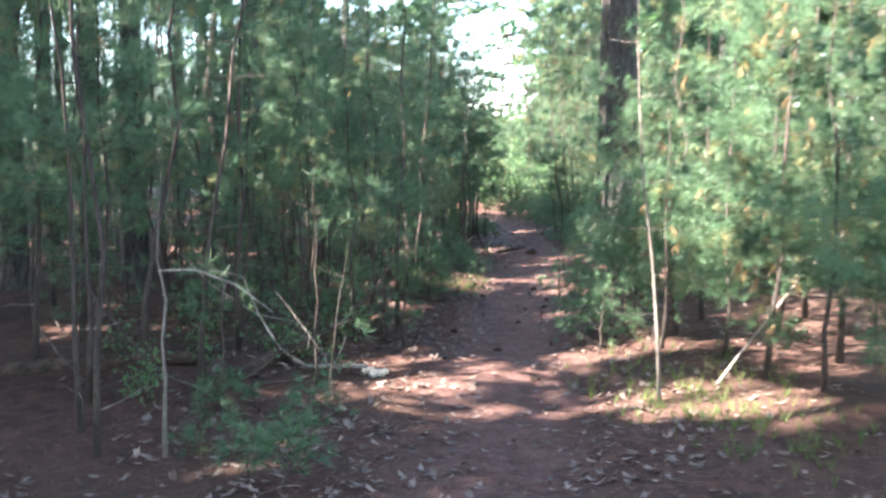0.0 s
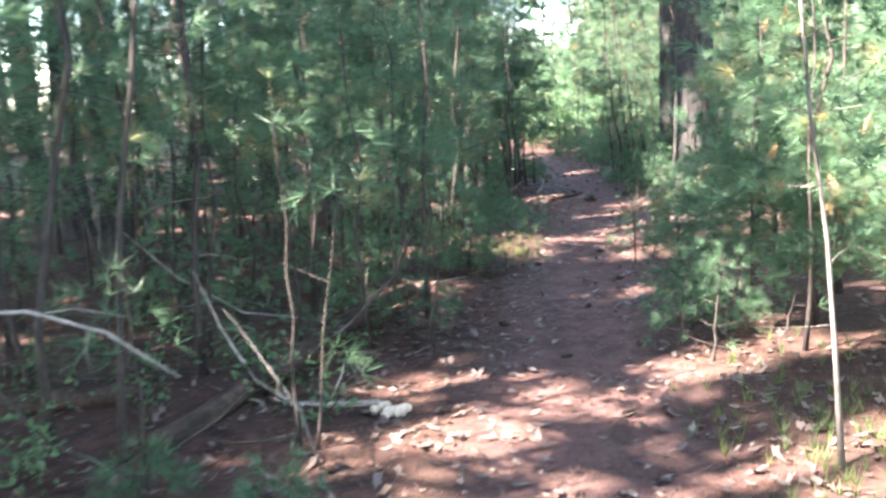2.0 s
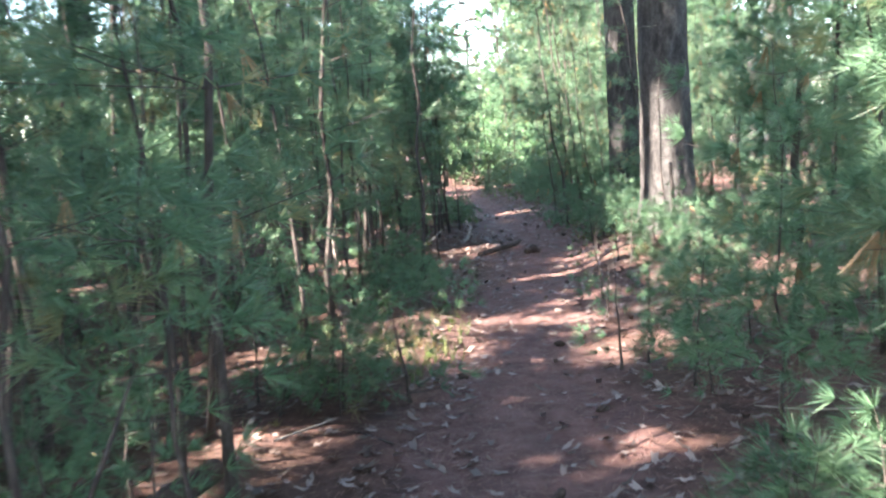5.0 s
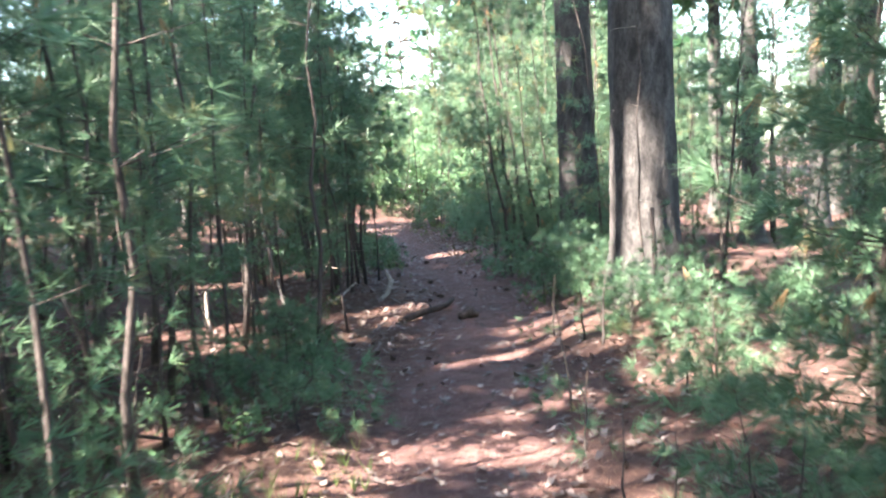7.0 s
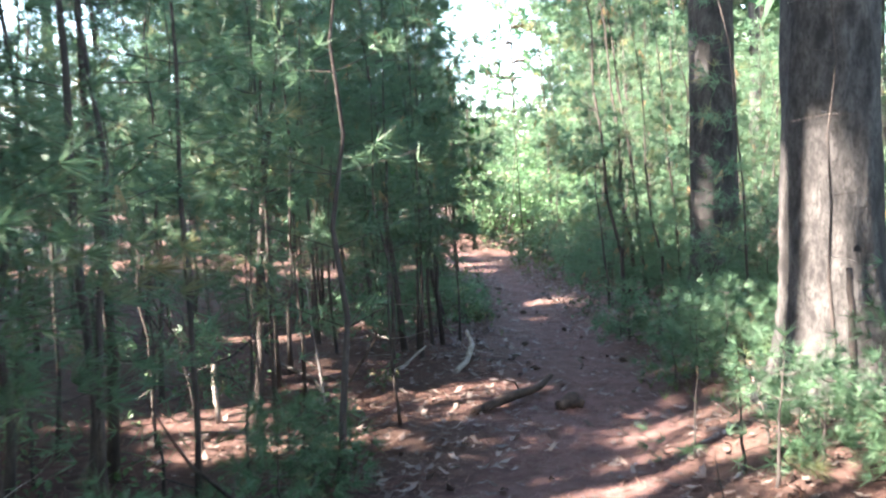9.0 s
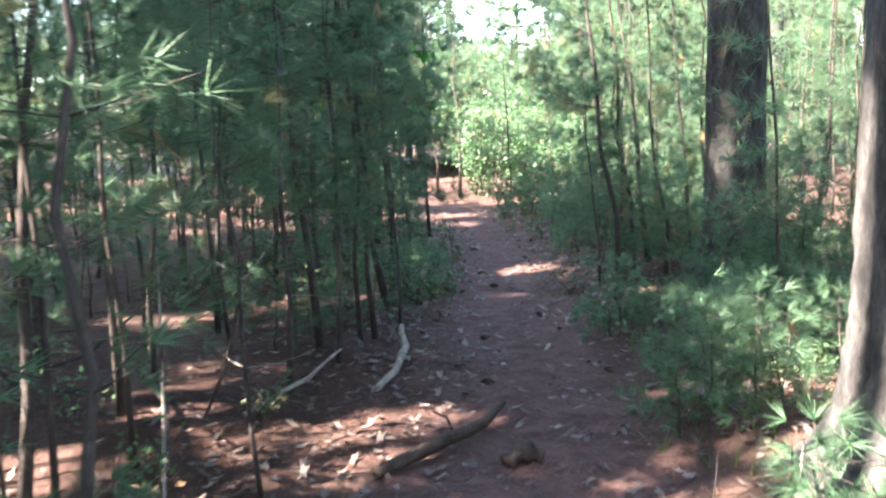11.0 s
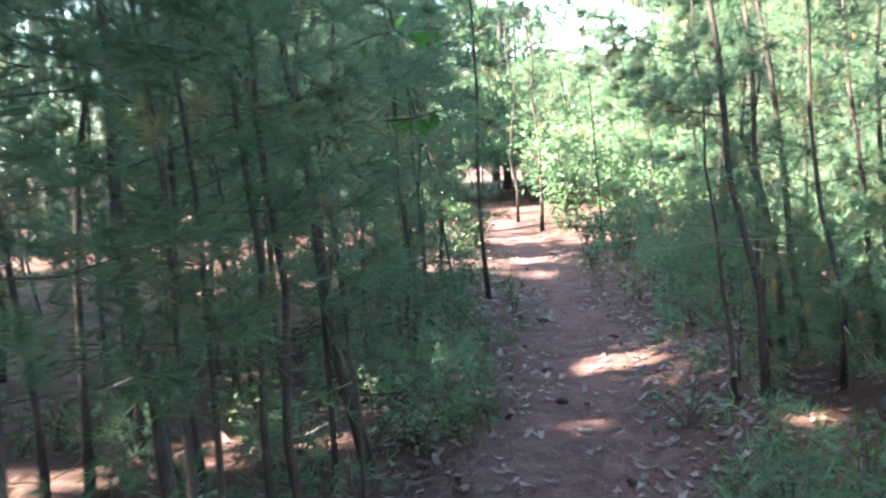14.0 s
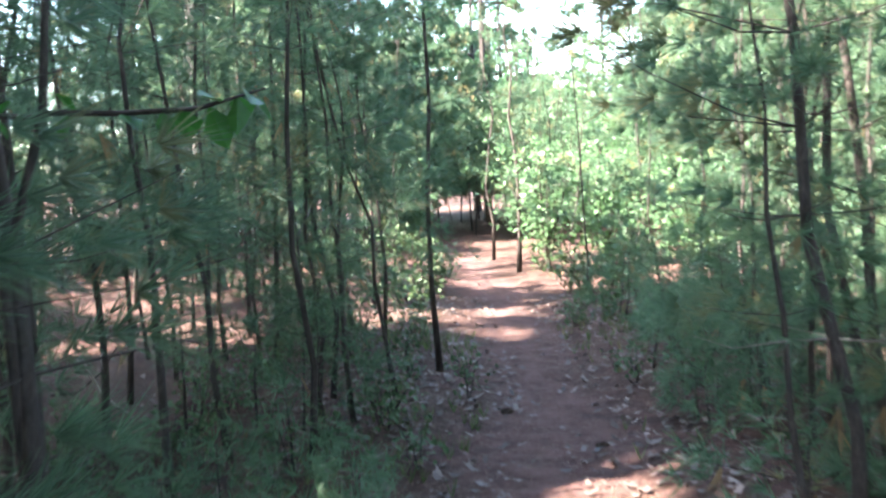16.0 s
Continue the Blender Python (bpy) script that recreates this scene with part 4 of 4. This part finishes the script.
fallen("dead_stub", ((1.03, 14.64, 0.1), (1.03, 14.65, 0.5), (1.02, 14.66, 0.68)), (0.018, 0.017, 0.015), "dark dead stub before a big pine", "stump", THIN_BARK)
fallen("dead_stub", ((-2.33, 15.27, 0.0), (-2.35, 15.28, 0.22), (-2.36, 15.30, 0.34)), (0.017, 0.016, 0.013), "short bleached stub standing in the litter", "stump")
fallen("fallen_branch", ((-1.95, 7.1, 0.02), (-1.6, 7.3, 0.25), (-1.35, 7.5, 0.52), (-1.25, 7.6, 0.8)), (0.012, 0.011, 0.008, 0.004), "thin leaning dead branch", "branch", THIN_BARK)
fallen("fallen_branch", ((-2.5, 16.9, 0.05), (-1.95, 16.0, 0.10), (-1.65, 15.35, 0.03)), (0.016, 0.014, 0.009), "thin dark fallen branch among saplings", "branch", THIN_BARK)
for k in range(34):
    x, y, a, size = low.uniform(-4.2, -1.4), low.uniform(5.5, 23.0), low.uniform(0, 6.283), low.uniform(0.5, 1.6)
    if off_trail(x, y) < 1.0:
        continue
    up = low.uniform(0.1, 0.9)
    end = (x + size * math.cos(a) * 0.8, y + size * math.sin(a) * 0.8)
    if off_trail(*end) < 0.9:
        continue
    fallen("dead_pole", [(x + (end[0] - x) * s, y + (end[1] - y) * s, floor_at(x, y) + up * size * s * s) for s in (0, 0.4, 0.75, 1.0)], (0.010, 0.009, 0.007, 0.003),
           "thin dead stem leaning among the saplings", "branch", PALE_BARK if k % 6 == 0 else THIN_BARK, 5)
for k in range(46):
    zone_y = low.uniform(4.5, 24.0)
    off = low.choice((-1, 1)) * low.uniform(0.05, 1.7)
    x = float(np.interp(zone_y, TRAIL_Y, TRAIL_X)) + off
    a, size = low.uniform(0, 3.14), low.uniform(0.12, 0.5)
    if abs(x - 1.01) + abs(zone_y - 15.12) < 0.5:
        continue
    pts = [(x + size * s * math.cos(a), zone_y + size * s * math.sin(a)) for s in (0, 0.5, 1)]
    fallen("fallen_twig", [(px, py, floor_at(px, py) + 0.006) for px, py in pts], (0.006, 0.005, 0.002), "thin dead twig lying on the litter", "twig", low.choice((0, 1)) and THIN_BARK or PALE_BARK, 5)


def pine_cone(x, y):
    rng = np.random.default_rng(int(1000 * abs(x) + y))
    rings, sides, verts, faces = 9, 10, [], []
    for i in range(rings):
        s = i / (rings - 1)
        for k in range(sides):
            a = 6.2832 * k / sides + 0.3 * i
            r = 0.017 * math.sin(math.pi * min(0.97, 0.08 + 0.9 * s)) ** 0.8 * (1.25 if (k + i) % 2 else 0.72)
            verts.append((0.075 * (s - 0.5), r * math.cos(a), 0.016 + r * math.sin(a)))
        if i:
            b = (i - 1) * sides
            faces += [(b + k, b + (k + 1) % sides, b + sides + (k + 1) % sides, b + sides + k) for k in range(sides)]
    ob = new("pine_cone", solid("pine_cone", verts, faces, ROTTEN, False))
    ob.location, ob.rotation_euler = (x, y, floor_at(x, y)), (0, 0, rng.uniform(0, 6.28))
    return tagged(ob, "fallen brown pine cone on the trail", "pine cone", "pine cones")


for x, y in ((-0.67, 17.96), (-0.06, 9.92), (-0.30, 8.9), (-0.75, 10.6), (-0.42, 7.6), (-0.85, 8.4), (-0.2, 11.3), (0.05, 13.8), (-0.55, 16.9), (-0.35, 18.7), (-0.78, 19.9), (-0.95, 20.6),
             (-0.62, 21.6), (-1.2, 22.2), (0.1, 17.2), (-0.1, 6.6)):
    pine_cone(x, y)


# ---------------------------------------------------------------- litter
def leaf_litter():
    rng = np.random.default_rng(12)
    n = 11000
    y = rng.uniform(3.0, 27.0, n)
    side = rng.choice((-1, 1), n)
    d = np.abs(rng.normal(0.55, 0.9, n)) + 0.06
    keep = rng.random(n) < np.clip(0.22 + 0.9 * d, 0, 1)
    x = np.interp(y, TRAIL_Y, TRAIL_X) + side * d
    x, y = x[keep], y[keep]
    n = len(x)
    z = height(x, y) + 0.012
    lobes = 12
    a = np.linspace(0, 2 * math.pi, lobes, endpoint=False)
    out = (0.034 + 0.014 * np.cos(5 * a)) * np.where(np.abs(np.cos(a)) > 0.5, 1.35, 0.8)
    rim = np.stack([out * np.cos(a) * 1.3, out * np.sin(a), 0.012 * np.cos(2 * a) + 0.006], 1)
    size = rng.uniform(0.22, 0.60, n)
    turn, tip = rng.uniform(0, 6.283, n), rng.normal(0, 0.35, n)
    ring = rim[None] * size[:, None, None]
    ring[:, :, 2] += ring[:, :, 0] * np.sin(tip)[:, None] + np.abs(ring[:, :, 1]) * rng.uniform(-0.1, 0.6, n)[:, None]
    ring[:, :, 2] = np.maximum(ring[:, :, 2], -0.006)
    c, s = np.cos(turn)[:, None], np.sin(turn)[:, None]
    world_ring = np.stack([x[:, None] + c * ring[:, :, 0] - s * ring[:, :, 1], y[:, None] + s * ring[:, :, 0] + c * ring[:, :, 1], z[:, None] + ring[:, :, 2]], -1)
    me = soup("leaf_litter", world_ring.reshape(-1, 3), DEAD_LEAF, lobes)
    tagged(new("leaf_litter", me), "dry curled oak leaves scattered on the forest floor", "leaf litter", kind="stuff")


def needle_litter():
    rng = np.random.default_rng(13)
    n = 60000
    y = rng.uniform(3.0, 25.0, n)
    x = np.interp(y, TRAIL_Y, TRAIL_X) + rng.normal(-0.3, 1.5, n)
    a, size = rng.uniform(0, 6.283, n), rng.uniform(0.05, 0.11, n)
    p = np.stack([x, y, height(x, y) + rng.uniform(0.003, 0.014, n)], 1)
    way = np.stack([np.cos(a), np.sin(a), rng.normal(0, 0.12, n)], 1)
    across = np.stack([-np.sin(a), np.cos(a), 0 * a], 1) * 0.0022
    me = soup("needle_litter", np.stack([p - across, p + across, p + way * size[:, None]], 1), DEAD_NEEDLE)
    tagged(new("needle_litter", me), "rust-brown fallen pine needles covering the ground", "needle litter", kind="stuff")


def grass():
    rng = np.random.default_rng(14)
    spots = []
    for x0, y0, spread, count in ((-1.05, 10.95, 0.22, 70), (-0.95, 11.6, 0.2, 40), (1.0, 5.6, 0.4, 160), (0.9, 6.6, 0.4, 90), (-1.2, 24.2, 0.4, 120), (-0.3, 25.2, 0.4, 140), (-2.3, 24.2, 0.3, 90),
                                  (0.55, 16.3, 0.25, 90), (-1.45, 21.5, 0.5, 120), (0.6, 19.0, 0.3, 90), (-1.1, 19.4, 0.3, 70)):
        spots.append(np.stack([rng.normal(x0, spread, count), rng.normal(y0, spread * 1.3, count)], 1))
    spots = np.concatenate(spots)
    spots = spots[off_trail(spots[:, 0], spots[:, 1]) > 0.36]
    p = np.column_stack([spots, height(spots[:, 0], spots[:, 1]) - 0.005])
    tri = tufts(rng, p, np.tile(np.array([[0, 0, 1.4]]), (len(p), 1)), 7, 0.11, 0.005, 0.6)
    tagged(new("grass", soup("grass", tri, GRASS)), "sparse fine grass growing at the trail's edge", "grass", kind="stuff")


leaf_litter()
needle_litter()
grass()
